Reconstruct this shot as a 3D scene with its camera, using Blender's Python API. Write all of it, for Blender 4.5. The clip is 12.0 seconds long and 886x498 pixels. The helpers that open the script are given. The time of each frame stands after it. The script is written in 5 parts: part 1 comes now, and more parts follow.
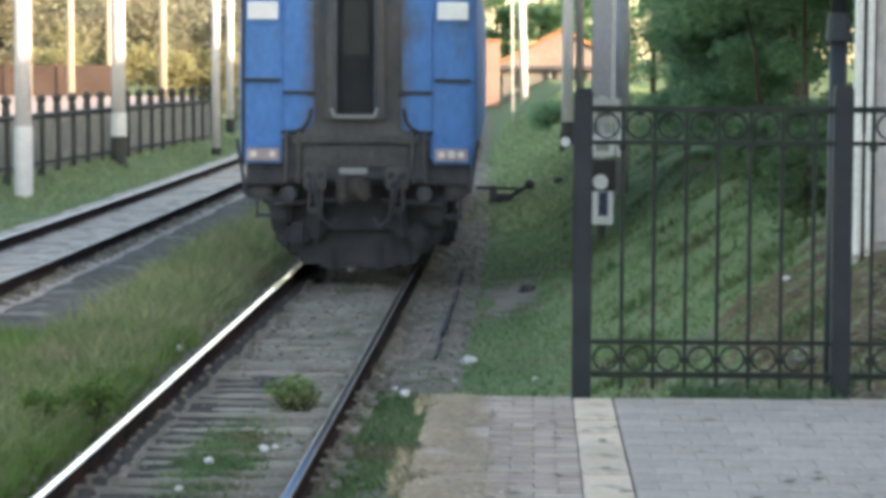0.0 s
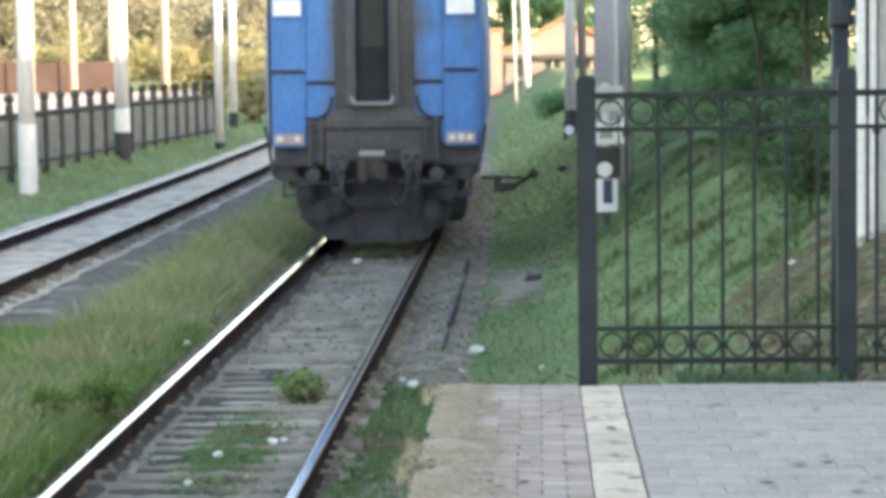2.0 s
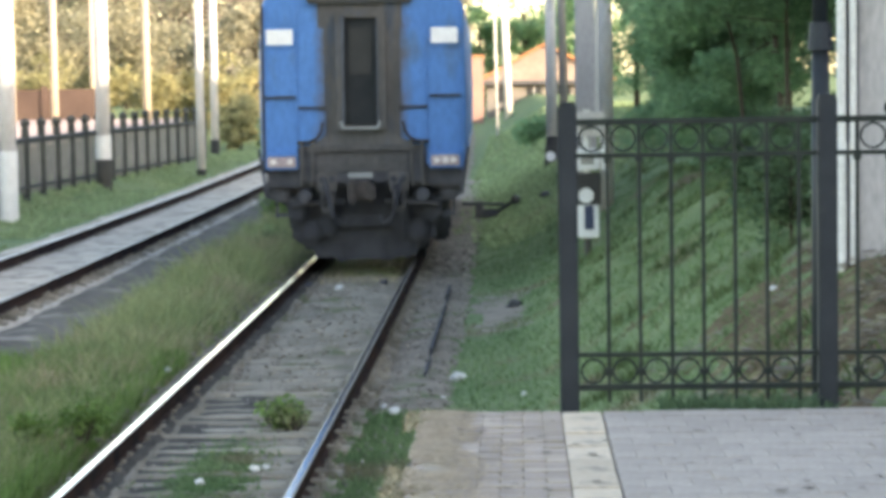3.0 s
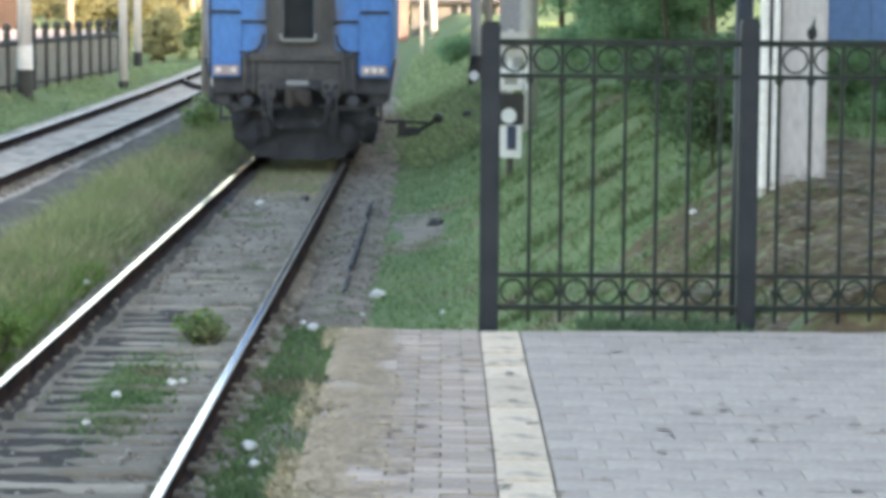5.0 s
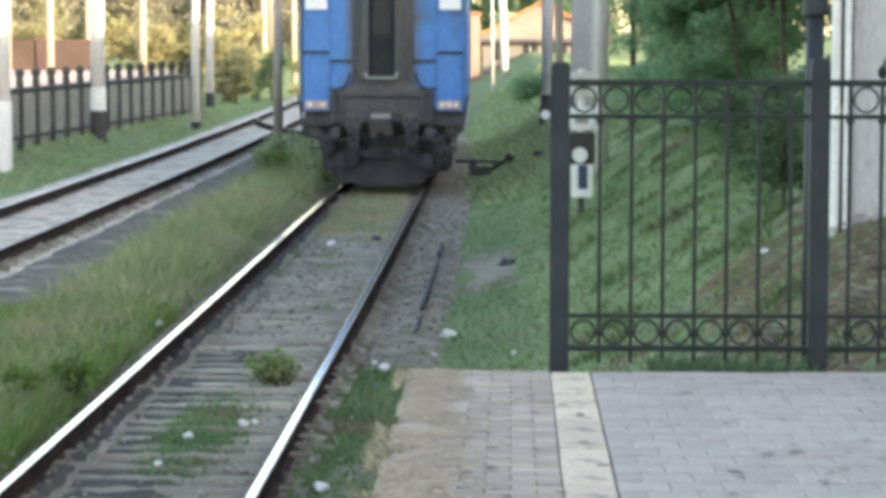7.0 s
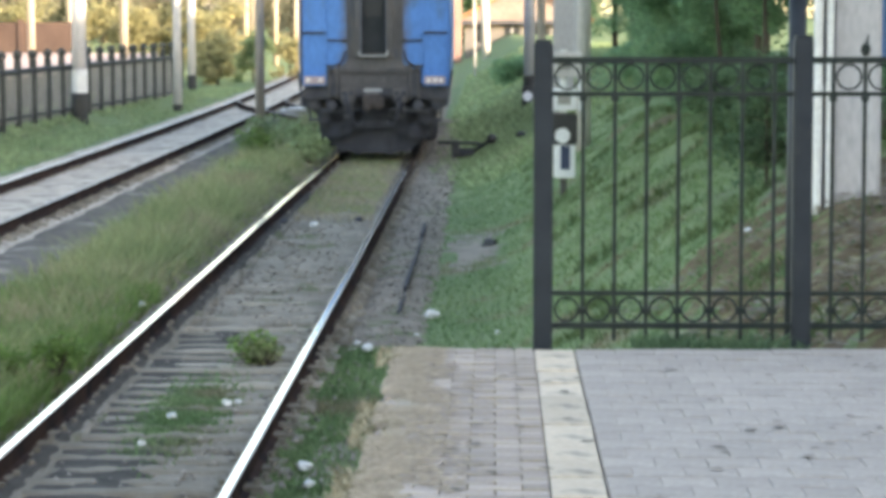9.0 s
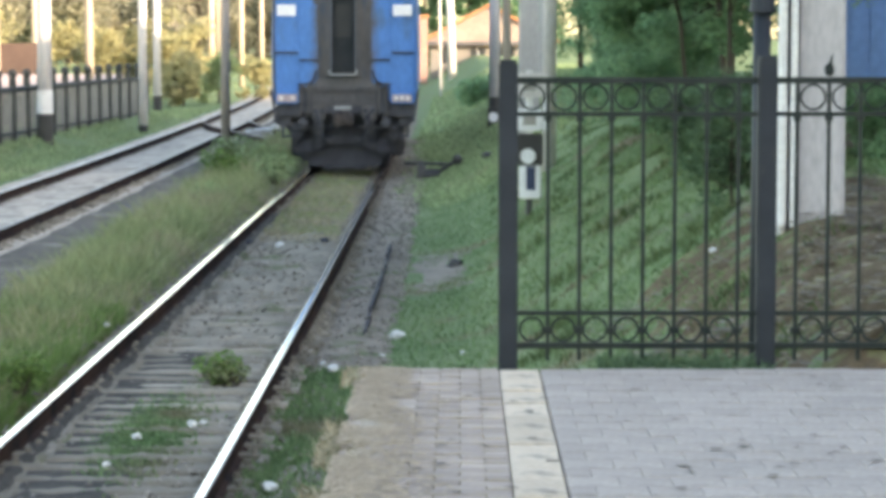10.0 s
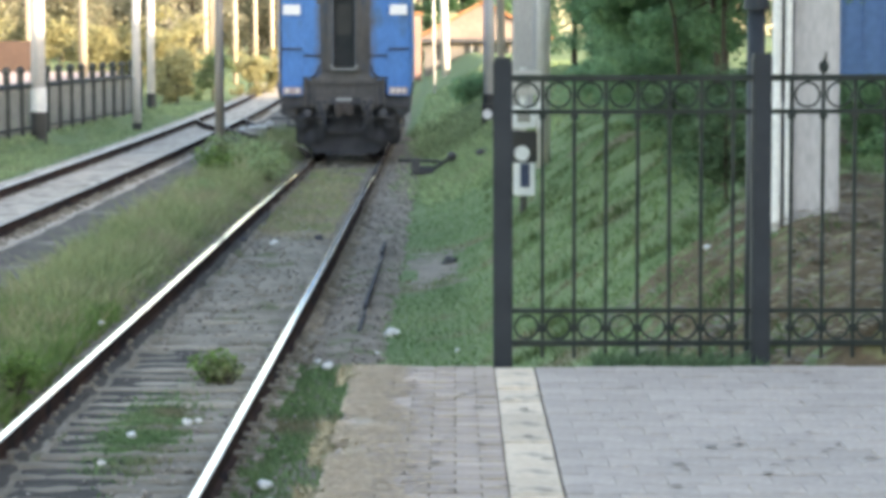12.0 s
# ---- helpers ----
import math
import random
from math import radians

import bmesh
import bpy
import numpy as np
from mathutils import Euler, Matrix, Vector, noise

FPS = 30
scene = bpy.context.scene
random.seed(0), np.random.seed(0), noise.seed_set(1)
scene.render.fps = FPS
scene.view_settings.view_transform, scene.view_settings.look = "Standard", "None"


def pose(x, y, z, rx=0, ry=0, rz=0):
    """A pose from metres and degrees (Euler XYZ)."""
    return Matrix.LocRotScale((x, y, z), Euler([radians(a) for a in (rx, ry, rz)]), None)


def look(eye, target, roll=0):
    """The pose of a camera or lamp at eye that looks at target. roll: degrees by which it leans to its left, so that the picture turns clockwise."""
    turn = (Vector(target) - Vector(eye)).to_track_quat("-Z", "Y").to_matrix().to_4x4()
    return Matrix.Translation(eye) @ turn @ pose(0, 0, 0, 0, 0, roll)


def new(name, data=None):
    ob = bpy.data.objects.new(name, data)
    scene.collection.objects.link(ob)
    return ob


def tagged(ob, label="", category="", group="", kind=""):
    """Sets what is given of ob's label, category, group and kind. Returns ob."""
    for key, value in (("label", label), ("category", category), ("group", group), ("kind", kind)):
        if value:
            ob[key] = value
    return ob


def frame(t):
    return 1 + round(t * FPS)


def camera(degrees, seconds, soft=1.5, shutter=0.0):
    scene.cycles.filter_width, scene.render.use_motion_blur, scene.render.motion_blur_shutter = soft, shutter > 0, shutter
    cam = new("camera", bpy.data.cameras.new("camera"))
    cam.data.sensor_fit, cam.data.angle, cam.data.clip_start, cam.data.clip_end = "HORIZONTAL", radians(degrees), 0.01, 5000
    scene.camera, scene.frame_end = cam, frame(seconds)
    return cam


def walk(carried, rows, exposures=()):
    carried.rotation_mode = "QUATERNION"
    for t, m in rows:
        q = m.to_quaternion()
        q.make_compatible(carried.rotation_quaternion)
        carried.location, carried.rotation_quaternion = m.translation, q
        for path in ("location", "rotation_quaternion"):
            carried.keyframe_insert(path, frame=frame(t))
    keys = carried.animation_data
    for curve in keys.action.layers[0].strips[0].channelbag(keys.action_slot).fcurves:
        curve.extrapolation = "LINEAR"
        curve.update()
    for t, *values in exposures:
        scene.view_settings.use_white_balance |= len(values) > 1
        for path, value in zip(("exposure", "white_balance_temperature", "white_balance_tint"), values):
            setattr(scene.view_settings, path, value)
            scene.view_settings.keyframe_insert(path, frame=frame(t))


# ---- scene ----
cam = camera(20.0, 12.0, soft=4.4)


def aim(yaw, pitch, roll, dx, dz):
    """Pose of the hand-held camera: degrees to the right, up and of lean, small sway in metres."""
    return pose(dx, 0, 2.8 + dz, 0, 0, -yaw) @ pose(0, 0, 0, 90 + pitch) @ pose(0, 0, 0, 0, 0, roll)


VIEW = [(0.0, -2.008, -4.271, 0.250, -0.003, 0.017),
        (0.5, -2.315, -4.475, -0.100, -0.002, 0.018),
        (1.0, -2.514, -3.356, -0.500, 0.003, 0.018),
        (1.5, -2.682, -4.625, -0.800, 0.002, 0.018),
        (2.0, -2.142, -4.487, -0.760, 0.001, 0.014),
        (2.5, -2.374, -4.295, -0.780, -0.000, 0.014),
        (3.0, -1.716, -3.894, -0.850, 0.003, 0.016),
        (3.5, -0.931, -3.145, -1.150, 0.000, 0.026),
        (3.7, -0.480, -4.158, -0.900, -0.003, 0.022),
        (5.3, 0.050, -5.774, 0.443, 0.006, 0.008),
        (5.5, 0.013, -5.515, 0.000, 0.000, 0.000),
        (6.0, -0.965, -4.748, -0.055, 0.011, 0.012),
        (6.5, -1.139, -4.561, 0.172, 0.007, 0.011),
        (6.7, -1.612, -4.874, 0.067, 0.015, 0.026),
        (8.5, -1.048, -4.902, 0.125, 0.012, 0.004),
        (9.0, -1.168, -5.279, -0.040, 0.009, 0.000),
        (9.5, -0.495, -5.065, 0.075, 0.014, -0.004),
        (10.0, -0.390, -4.802, -0.014, 0.014, -0.005),
        (10.5, -0.458, -4.247, -0.166, 0.015, -0.001),
        (11.0, -0.384, -4.490, -0.050, 0.017, -0.002),
        (11.5, -0.353, -4.561, -0.127, 0.014, -0.001),
        (12.0, -0.257, -4.873, -0.126, 0.011, 0.001)]
walk(cam, [(t, aim(*v)) for t, *v in VIEW],
     [(t, e, 7950, 13) for t, e in ((0, 2.15), (0.5, 2.45), (1, 2.4), (1.5, 2.2), (2, 2.6), (2.5, 2.5), (3, 2.4), (3.5, 1.85), (3.7, 1.9), (5.5, 2.7), (6, 2.72), (6.5, 2.5), (8.5, 2.5), (12, 2.5))])

# ---- light ----
SUN_UP, SUN_AZ = 16.0, 128.0   # degrees: height, and compass bearing from +y towards +x
world = bpy.data.worlds.new("world")
scene.world = world
world.use_nodes = True
wn = world.node_tree
sky = wn.nodes.new("ShaderNodeTexSky")
sky.sky_type, sky.sun_disc = "NISHITA", False
sky.sun_elevation, sky.sun_rotation = radians(SUN_UP), radians(SUN_AZ)
sky.air_density, sky.dust_density, sky.ozone_density = 1.0, 1.0, 1.0
wn.nodes["Background"].inputs["Strength"].default_value = 0.15
wn.links.new(sky.outputs["Color"], wn.nodes["Background"].inputs["Color"])
sun = new("sun", bpy.data.lights.new("sun", "SUN"))
sun.data.energy, sun.data.angle, sun.data.color = 2.9, radians(0.6), (1.0, 0.89, 0.76)
sd = Vector((math.sin(radians(SUN_AZ)) * math.cos(radians(SUN_UP)), math.cos(radians(SUN_AZ)) * math.cos(radians(SUN_UP)), math.sin(radians(SUN_UP))))
sun.matrix_world = look((30, -30, 40), Vector((30, -30, 40)) - sd)


# ---- materials ----
def mat(name, a, b, scale=4.0, rough=0.8, bump=0.2, metal=0.0, fine=40.0, c=None, c_at=0.62, c_scale=1.0, island=0.0, rnd=0.0, spec=0.5, stretch=(1, 1, 1), bdist=0.02, thru=0.0):
    """Two colours mixed by noise, fine grain, an optional third colour in patches, relief."""
    m = bpy.data.materials.new(name)
    m.use_nodes = True
    nt = m.node_tree
    N, L = nt.nodes.new, nt.links.new
    bs = nt.nodes["Principled BSDF"]
    geo = N("ShaderNodeNewGeometry")
    tc = N("ShaderNodeTexCoord")
    mp = N("ShaderNodeMapping")
    mp.inputs["Scale"].default_value = stretch
    L(tc.outputs["Object"], mp.inputs["Vector"])
    n1, n2 = N("ShaderNodeTexNoise"), N("ShaderNodeTexNoise")
    for n, s, d in ((n1, scale, 5), (n2, fine, 3)):
        n.inputs["Scale"].default_value = s
        n.inputs["Detail"].default_value = d
        L(mp.outputs["Vector"], n.inputs["Vector"])
    ramp = N("ShaderNodeMapRange")
    ramp.inputs["From Min"].default_value, ramp.inputs["From Max"].default_value = 0.35, 0.65
    L(n1.outputs["Fac"], ramp.inputs["Value"])
    mx = N("ShaderNodeMix")
    mx.data_type = "RGBA"
    mx.inputs["A"].default_value, mx.inputs["B"].default_value = (*a, 1), (*b, 1)
    L(ramp.outputs["Result"], mx.inputs["Factor"])
    col = mx.outputs["Result"]
    if c:
        n3 = N("ShaderNodeTexNoise")
        n3.inputs["Scale"].default_value, n3.inputs["Detail"].default_value = c_scale, 6
        L(mp.outputs["Vector"], n3.inputs["Vector"])
        r3 = N("ShaderNodeMapRange")
        r3.inputs["From Min"].default_value, r3.inputs["From Max"].default_value = c_at - 0.05, c_at + 0.05
        L(n3.outputs["Fac"], r3.inputs["Value"])
        m3 = N("ShaderNodeMix")
        m3.data_type = "RGBA"
        m3.inputs["B"].default_value = (*c, 1)
        L(col, m3.inputs["A"])
        L(r3.outputs["Result"], m3.inputs["Factor"])
        col = m3.outputs["Result"]
    hsv = N("ShaderNodeHueSaturation")
    val = N("ShaderNodeMapRange")
    val.inputs["To Min"].default_value, val.inputs["To Max"].default_value = 0.7, 1.3
    L(n2.outputs["Fac"], val.inputs["Value"])
    v = val.outputs["Result"]
    for amount, src in ((island, geo.outputs["Random Per Island"]), (rnd, None)):
        if amount:
            if src is None:
                src = N("ShaderNodeObjectInfo").outputs["Random"]
            r = N("ShaderNodeMapRange")
            r.inputs["To Min"].default_value, r.inputs["To Max"].default_value = 1 - amount, 1 + amount
            L(src, r.inputs["Value"])
            mu = N("ShaderNodeMath")
            mu.operation = "MULTIPLY"
            L(v, mu.inputs[0])
            L(r.outputs["Result"], mu.inputs[1])
            v = mu.outputs["Value"]
    L(v, hsv.inputs["Value"])
    L(col, hsv.inputs["Color"])
    L(hsv.outputs["Color"], bs.inputs["Base Color"])
    bs.inputs["Roughness"].default_value, bs.inputs["Metallic"].default_value = rough, metal
    bs.inputs["Specular IOR Level"].default_value = spec
    if bump:
        bp = N("ShaderNodeBump")
        bp.inputs["Strength"].default_value, bp.inputs["Distance"].default_value = bump, bdist
        L(n2.outputs["Fac"], bp.inputs["Height"])
        L(bp.outputs["Normal"], bs.inputs["Normal"])
    if thru:
        tr, ms = N("ShaderNodeBsdfTranslucent"), N("ShaderNodeMixShader")
        L(hsv.outputs["Color"], tr.inputs["Color"])
        ms.inputs["Fac"].default_value = thru
        L(bs.outputs["BSDF"], ms.inputs[1])
        L(tr.outputs["BSDF"], ms.inputs[2])
        L(ms.outputs["Shader"], nt.nodes["Material Output"].inputs["Surface"])
    return m


M = dict(
    ground=mat("ground_grass", (0.135, 0.192, 0.095), (0.172, 0.222, 0.118), 0.8, 0.95, 0.7, fine=14, c=(0.20, 0.17, 0.125), c_at=0.65, c_scale=0.7, spec=0.05, bdist=0.06),
    leafsoil=mat("leafy_earth", (0.092, 0.069, 0.045), (0.138, 0.106, 0.07), 2.6, 0.95, 0.9, fine=12, c=(0.17, 0.165, 0.09), c_at=0.58, c_scale=5.0, spec=0.05, bdist=0.06),
    pale_gravel=mat("pale_gravel", (0.42, 0.37, 0.315), (0.50, 0.445, 0.38), 2.2, 0.95, 0.8, fine=20, c=(0.27, 0.245, 0.21), c_at=0.56, c_scale=2.6, spec=0.05),
    ash=mat("dark_ash", (0.105, 0.095, 0.084), (0.15, 0.137, 0.121), 1.8, 0.95, 0.8, fine=16, c=(0.26, 0.235, 0.205), c_at=0.62, c_scale=1.4, spec=0.03),
    dark_earth=mat("dark_track_earth", (0.045, 0.042, 0.038), (0.075, 0.07, 0.062), 3, 0.9, 0.8, fine=20, spec=0.1),
    soil=mat("bare_soil", (0.185, 0.162, 0.135), (0.275, 0.242, 0.205), 2.2, 0.95, 0.8, fine=18, c=(0.115, 0.135, 0.07), c_at=0.62, c_scale=1.8, spec=0.05),
    gravel=mat("track_gravel", (0.180, 0.163, 0.134), (0.265, 0.240, 0.20), 2.5, 0.95, 0.9, fine=18, c=(0.12, 0.13, 0.075), c_at=0.62, c_scale=1.1, spec=0.03),
    stone=mat("gravel_stone", (0.20, 0.182, 0.16), (0.29, 0.263, 0.232), 8, 0.9, 0.4, island=0.3, spec=0.05),
    pale_stone=mat("pale_stone", (0.60, 0.60, 0.58), (0.48, 0.48, 0.46), 9, 0.85, 0.4),
    sleeper=mat("sleeper_concrete", (0.215, 0.192, 0.157), (0.285, 0.257, 0.212), 3, 0.9, 0.4, rnd=0.3, spec=0.05),
    rail_head=mat("rail_polished_steel", (0.72, 0.72, 0.73), (0.62, 0.62, 0.63), 2, 0.13, 0.015, 1.0, fine=30, stretch=(6, 0.4, 1)),
    rail_used=mat("rail_bluish_steel", (0.60, 0.62, 0.66), (0.48, 0.50, 0.54), 2, 0.15, 0.02, 1.0, fine=30, stretch=(6, 0.4, 1)),
    rail_dull=mat("rail_dull_head", (0.64, 0.62, 0.60), (0.54, 0.52, 0.50), 2, 0.42, 0.05, 0.7, stretch=(6, 0.4, 1)),
    rail_edge=mat("rail_worn_edge", (0.30, 0.28, 0.27), (0.20, 0.17, 0.155), 2, 0.5, 0.1, 0.6, stretch=(6, 0.4, 1)),
    rail_rusted=mat("rail_rusted_head", (0.14, 0.115, 0.10), (0.20, 0.17, 0.15), 2, 0.7, 0.1, 0.2, stretch=(6, 0.4, 1), spec=0.2),
    rail_side=mat("rail_rusty_side", (0.032, 0.028, 0.030), (0.062, 0.042, 0.036), 3, 0.9, 0.3, spec=0.0),
    slab=mat("grey_paver", (0.375, 0.327, 0.289), (0.425, 0.375, 0.333), 2.2, 0.9, 0.35, rnd=0.07, fine=30, spec=0.06, c=(0.32, 0.28, 0.248), c_at=0.62, c_scale=2.4),
    brick=mat("pinkish_paver", (0.36, 0.295, 0.255), (0.41, 0.345, 0.305), 5, 0.9, 0.4, rnd=0.18, fine=40, spec=0.1, c=(0.40, 0.335, 0.25), c_at=0.56, c_scale=3),
    deadleaf=mat("dead_leaf", (0.14, 0.125, 0.11), (0.20, 0.175, 0.15), 8, 0.9, 0.2, island=0.3, spec=0.1),
    sandy=mat("sandy_dirt", (0.43, 0.345, 0.252), (0.36, 0.298, 0.225), 4, 0.95, 0.8, fine=30, spec=0.05, c=(0.36, 0.31, 0.255), c_at=0.57, c_scale=5),
    yellow=mat("worn_cream_tile", (0.55, 0.455, 0.35), (0.60, 0.51, 0.405), 7, 0.88, 0.35, rnd=0.14, fine=35, spec=0.05, c=(0.36, 0.31, 0.255), c_at=0.60, c_scale=5),
    joint=mat("paving_joint", (0.30, 0.277, 0.258), (0.25, 0.232, 0.215), 6, 0.95, 0.5, spec=0.05),
    concrete=mat("pole_concrete", (0.56, 0.535, 0.52), (0.64, 0.61, 0.59), 2.2, 0.9, 0.35, rnd=0.08, fine=25, c=(0.43, 0.405, 0.385), c_at=0.62, c_scale=1.8, stretch=(1, 1, 0.3), spec=0.2),
    grey_concrete=mat("grey_concrete", (0.35, 0.345, 0.335), (0.42, 0.41, 0.395), 2.2, 0.9, 0.35, rnd=0.06, fine=25, c=(0.28, 0.275, 0.265), c_at=0.63, c_scale=1.4, stretch=(1, 1, 0.3), spec=0.15),
    old_concrete=mat("stained_pale_concrete", (0.44, 0.43, 0.43), (0.52, 0.505, 0.50), 2.2, 0.9, 0.4, fine=25, c=(0.35, 0.34, 0.335), c_at=0.57, c_scale=2.6, stretch=(1, 1, 0.4), spec=0.15),
    # Warm tone of evening sun is put into the far poles' colour.
    warm_pole=mat("low_sun_tinted_pole", (0.35, 0.29, 0.22), (0.41, 0.345, 0.265), 2.2, 0.9, 0.3, rnd=0.1, stretch=(1, 1, 0.3), spec=0.15),
    paleleaf=mat("pale_dry_leaf", (0.26, 0.215, 0.15), (0.34, 0.285, 0.205), 8, 0.9, 0.1, island=0.3, spec=0.05),
    sandspeck=mat("sand_bits", (0.48, 0.38, 0.275), (0.41, 0.33, 0.245), 9, 0.95, 0.1, island=0.2, spec=0.03),
    whitewash=mat("whitewash", (0.74, 0.74, 0.72), (0.66, 0.66, 0.64), 4, 0.9, 0.3, fine=30, spec=0.2),
    brown_pole=mat("weathered_pole", (0.25, 0.22, 0.19), (0.32, 0.285, 0.25), 3, 0.9, 0.4, stretch=(1, 1, 0.3), spec=0.2),
    iron=mat("dark_painted_iron", (0.016, 0.022, 0.029), (0.024, 0.031, 0.039), 5, 0.6, 0.1, fine=60, c=(0.04, 0.042, 0.045), c_at=0.70, c_scale=6, spec=0.3),
    picket=mat("light_grey_picket", (0.20, 0.20, 0.185), (0.25, 0.245, 0.225), 3, 0.7, 0.1, spec=0.15),
    grey_iron=mat("weathered_grey_iron", (0.055, 0.055, 0.053), (0.08, 0.078, 0.073), 3, 0.7, 0.1, spec=0.15),
    far_iron=mat("dark_green_iron", (0.046, 0.052, 0.048), (0.066, 0.070, 0.064), 3, 0.7, 0.1, spec=0.15),
    bar_iron=mat("green_black_iron", (0.014, 0.022, 0.020), (0.024, 0.032, 0.028), 5, 0.65, 0.1, fine=60, spec=0.25),
    blue=mat("carriage_blue_paint", (0.042, 0.172, 0.45), (0.054, 0.193, 0.485), 0.9, 0.5, 0.05, fine=14, c=(0.055, 0.13, 0.25), c_at=0.62, c_scale=1.6, stretch=(1, 1, 0.5), spec=0.35),
    dirty=mat("soot_grey_metal", (0.07, 0.072, 0.076), (0.11, 0.105, 0.103), 1.6, 0.75, 0.2, fine=10, stretch=(1, 1, 0.4), spec=0.2, c=(0.055, 0.075, 0.11), c_at=0.62, c_scale=1.5),
    rusty=mat("rusty_coupler", (0.06, 0.055, 0.056), (0.095, 0.084, 0.08), 5, 0.85, 0.4, fine=20, spec=0.1),
    grime=mat("grey_grime", (0.062, 0.063, 0.069), (0.092, 0.09, 0.093), 2.0, 0.8, 0.2, fine=14, spec=0.15),
    door_dark=mat("dark_rubber_door", (0.016, 0.02, 0.024), (0.026, 0.03, 0.034), 2.5, 0.7, 0.1, spec=0.2),
    grey_trim=mat("grey_metal_trim", (0.27, 0.29, 0.31), (0.22, 0.235, 0.25), 3, 0.55, 0.1),
    trim_dark=mat("dull_blue_trim", (0.10, 0.12, 0.15), (0.075, 0.085, 0.105), 3, 0.6, 0.1, spec=0.2),
    soot=mat("soot_black_steel", (0.046, 0.049, 0.060), (0.066, 0.069, 0.081), 3, 0.95, 0.4, spec=0.02),
    under=mat("grimy_underframe", (0.054, 0.057, 0.069), (0.088, 0.090, 0.101), 3, 0.9, 0.5, spec=0.1),
    white_sign=mat("white_sign", (0.80, 0.81, 0.82), (0.74, 0.75, 0.77), 6, 0.5, 0.03),
    lamp_pink=mat("tail_lamp_glass", (0.38, 0.31, 0.335), (0.29, 0.235, 0.26), 6, 0.35, 0.05),
    lamp_white=mat("lamp_white_lens", (0.68, 0.64, 0.64), (0.6, 0.56, 0.57), 8, 0.3, 0.05),
    bark=mat("bark", (0.06, 0.05, 0.038), (0.09, 0.075, 0.058), 5, 0.95, 0.6, stretch=(1, 1, 0.2), spec=0.15),
    leaf=mat("leaf_green", (0.168, 0.305, 0.165), (0.222, 0.355, 0.205), 1.2, 0.6, 0.0, island=0.2, spec=0.12, thru=0.6),
    # Shade under the tree is put into this darker leaf; low weeds use it too.
    shaded_dark_leaf=mat("shade_and_dark_green_leaf", (0.095, 0.165, 0.09), (0.135, 0.21, 0.12), 1.2, 0.65, 0.0, island=0.25, spec=0.1, thru=0.45),
    weedleaf=mat("weed_leaf", (0.125, 0.215, 0.06), (0.18, 0.265, 0.09), 1.2, 0.6, 0.0, island=0.3, spec=0.1, thru=0.5),
    # Yellow of the low sun is put into this bush colour.
    bush_far=mat("sun_tinted_bush_leaf", (0.33, 0.315, 0.165), (0.41, 0.375, 0.205), 0.4, 0.7, 0.0, island=0.25, spec=0.1, thru=0.45),
    # Distance haze is mixed into the muted leaf_far and woods colours.
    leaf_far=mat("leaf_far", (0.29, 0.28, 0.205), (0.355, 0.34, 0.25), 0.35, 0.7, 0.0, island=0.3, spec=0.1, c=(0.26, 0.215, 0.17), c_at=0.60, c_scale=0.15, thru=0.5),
    woods=mat("haze_tinted_wood_leaf", (0.20, 0.205, 0.165), (0.26, 0.255, 0.205), 0.1, 0.8, 0.0, island=0.3, spec=0.05, c=(0.27, 0.23, 0.19), c_at=0.58, c_scale=0.06, thru=0.3),
    blade=mat("grass_blades", (0.132, 0.215, 0.098), (0.178, 0.256, 0.122), 0.8, 0.7, 0.0, island=0.28, spec=0.08, c=(0.215, 0.195, 0.125), c_at=0.61, c_scale=0.7, thru=0.45),
    weed=mat("tall_weeds", (0.215, 0.265, 0.125), (0.305, 0.33, 0.175), 0.55, 0.75, 0.0, island=0.35, spec=0.08, c=(0.335, 0.295, 0.19), c_at=0.58, c_scale=0.8, thru=0.4),
    # Paler copy of the grass: brightness of far, sunlit ground is in the colour.
    lit_fargrass=mat("lit_far_grass_blades", (0.245, 0.325, 0.165), (0.30, 0.375, 0.205), 0.6, 0.75, 0.0, island=0.25, spec=0.08, c=(0.29, 0.28, 0.18), c_at=0.66, c_scale=0.5, thru=0.4),
    tuft=mat("dark_tufts", (0.085, 0.125, 0.055), (0.115, 0.155, 0.07), 1.5, 0.75, 0.0, island=0.25, spec=0.1, thru=0.3),
    dry=mat("dry_straw_grass", (0.37, 0.32, 0.22), (0.30, 0.265, 0.18), 3, 0.8, 0.0, island=0.3, spec=0.15),
    brickwall=mat("red_brown_wall", (0.075, 0.052, 0.044), (0.105, 0.072, 0.06), 0.5, 0.9, 0.3, fine=8, spec=0.1),
    greywall=mat("grey_brown_concrete", (0.09, 0.081, 0.069), (0.13, 0.117, 0.10), 0.8, 0.9, 0.3, fine=10, spec=0.1),
    pinkplat=mat("pink_paving", (0.44, 0.325, 0.285), (0.51, 0.39, 0.345), 0.4, 0.85, 0.2, fine=6, spec=0.2),
    orange=mat("orange_roof", (0.30, 0.14, 0.07), (0.36, 0.185, 0.10), 0.6, 0.8, 0.3, fine=6, spec=0.2),
    cream=mat("cream_gable", (0.24, 0.195, 0.175), (0.20, 0.155, 0.135), 0.5, 0.85, 0.2, fine=5, spec=0.2),
    pinkbrick=mat("pink_brick", (0.27, 0.165, 0.14), (0.31, 0.20, 0.17), 0.6, 0.9, 0.3, fine=8, spec=0.2),
    plaster=mat("pale_plaster", (0.36, 0.34, 0.315), (0.31, 0.295, 0.275), 0.8, 0.9, 0.2, spec=0.15),
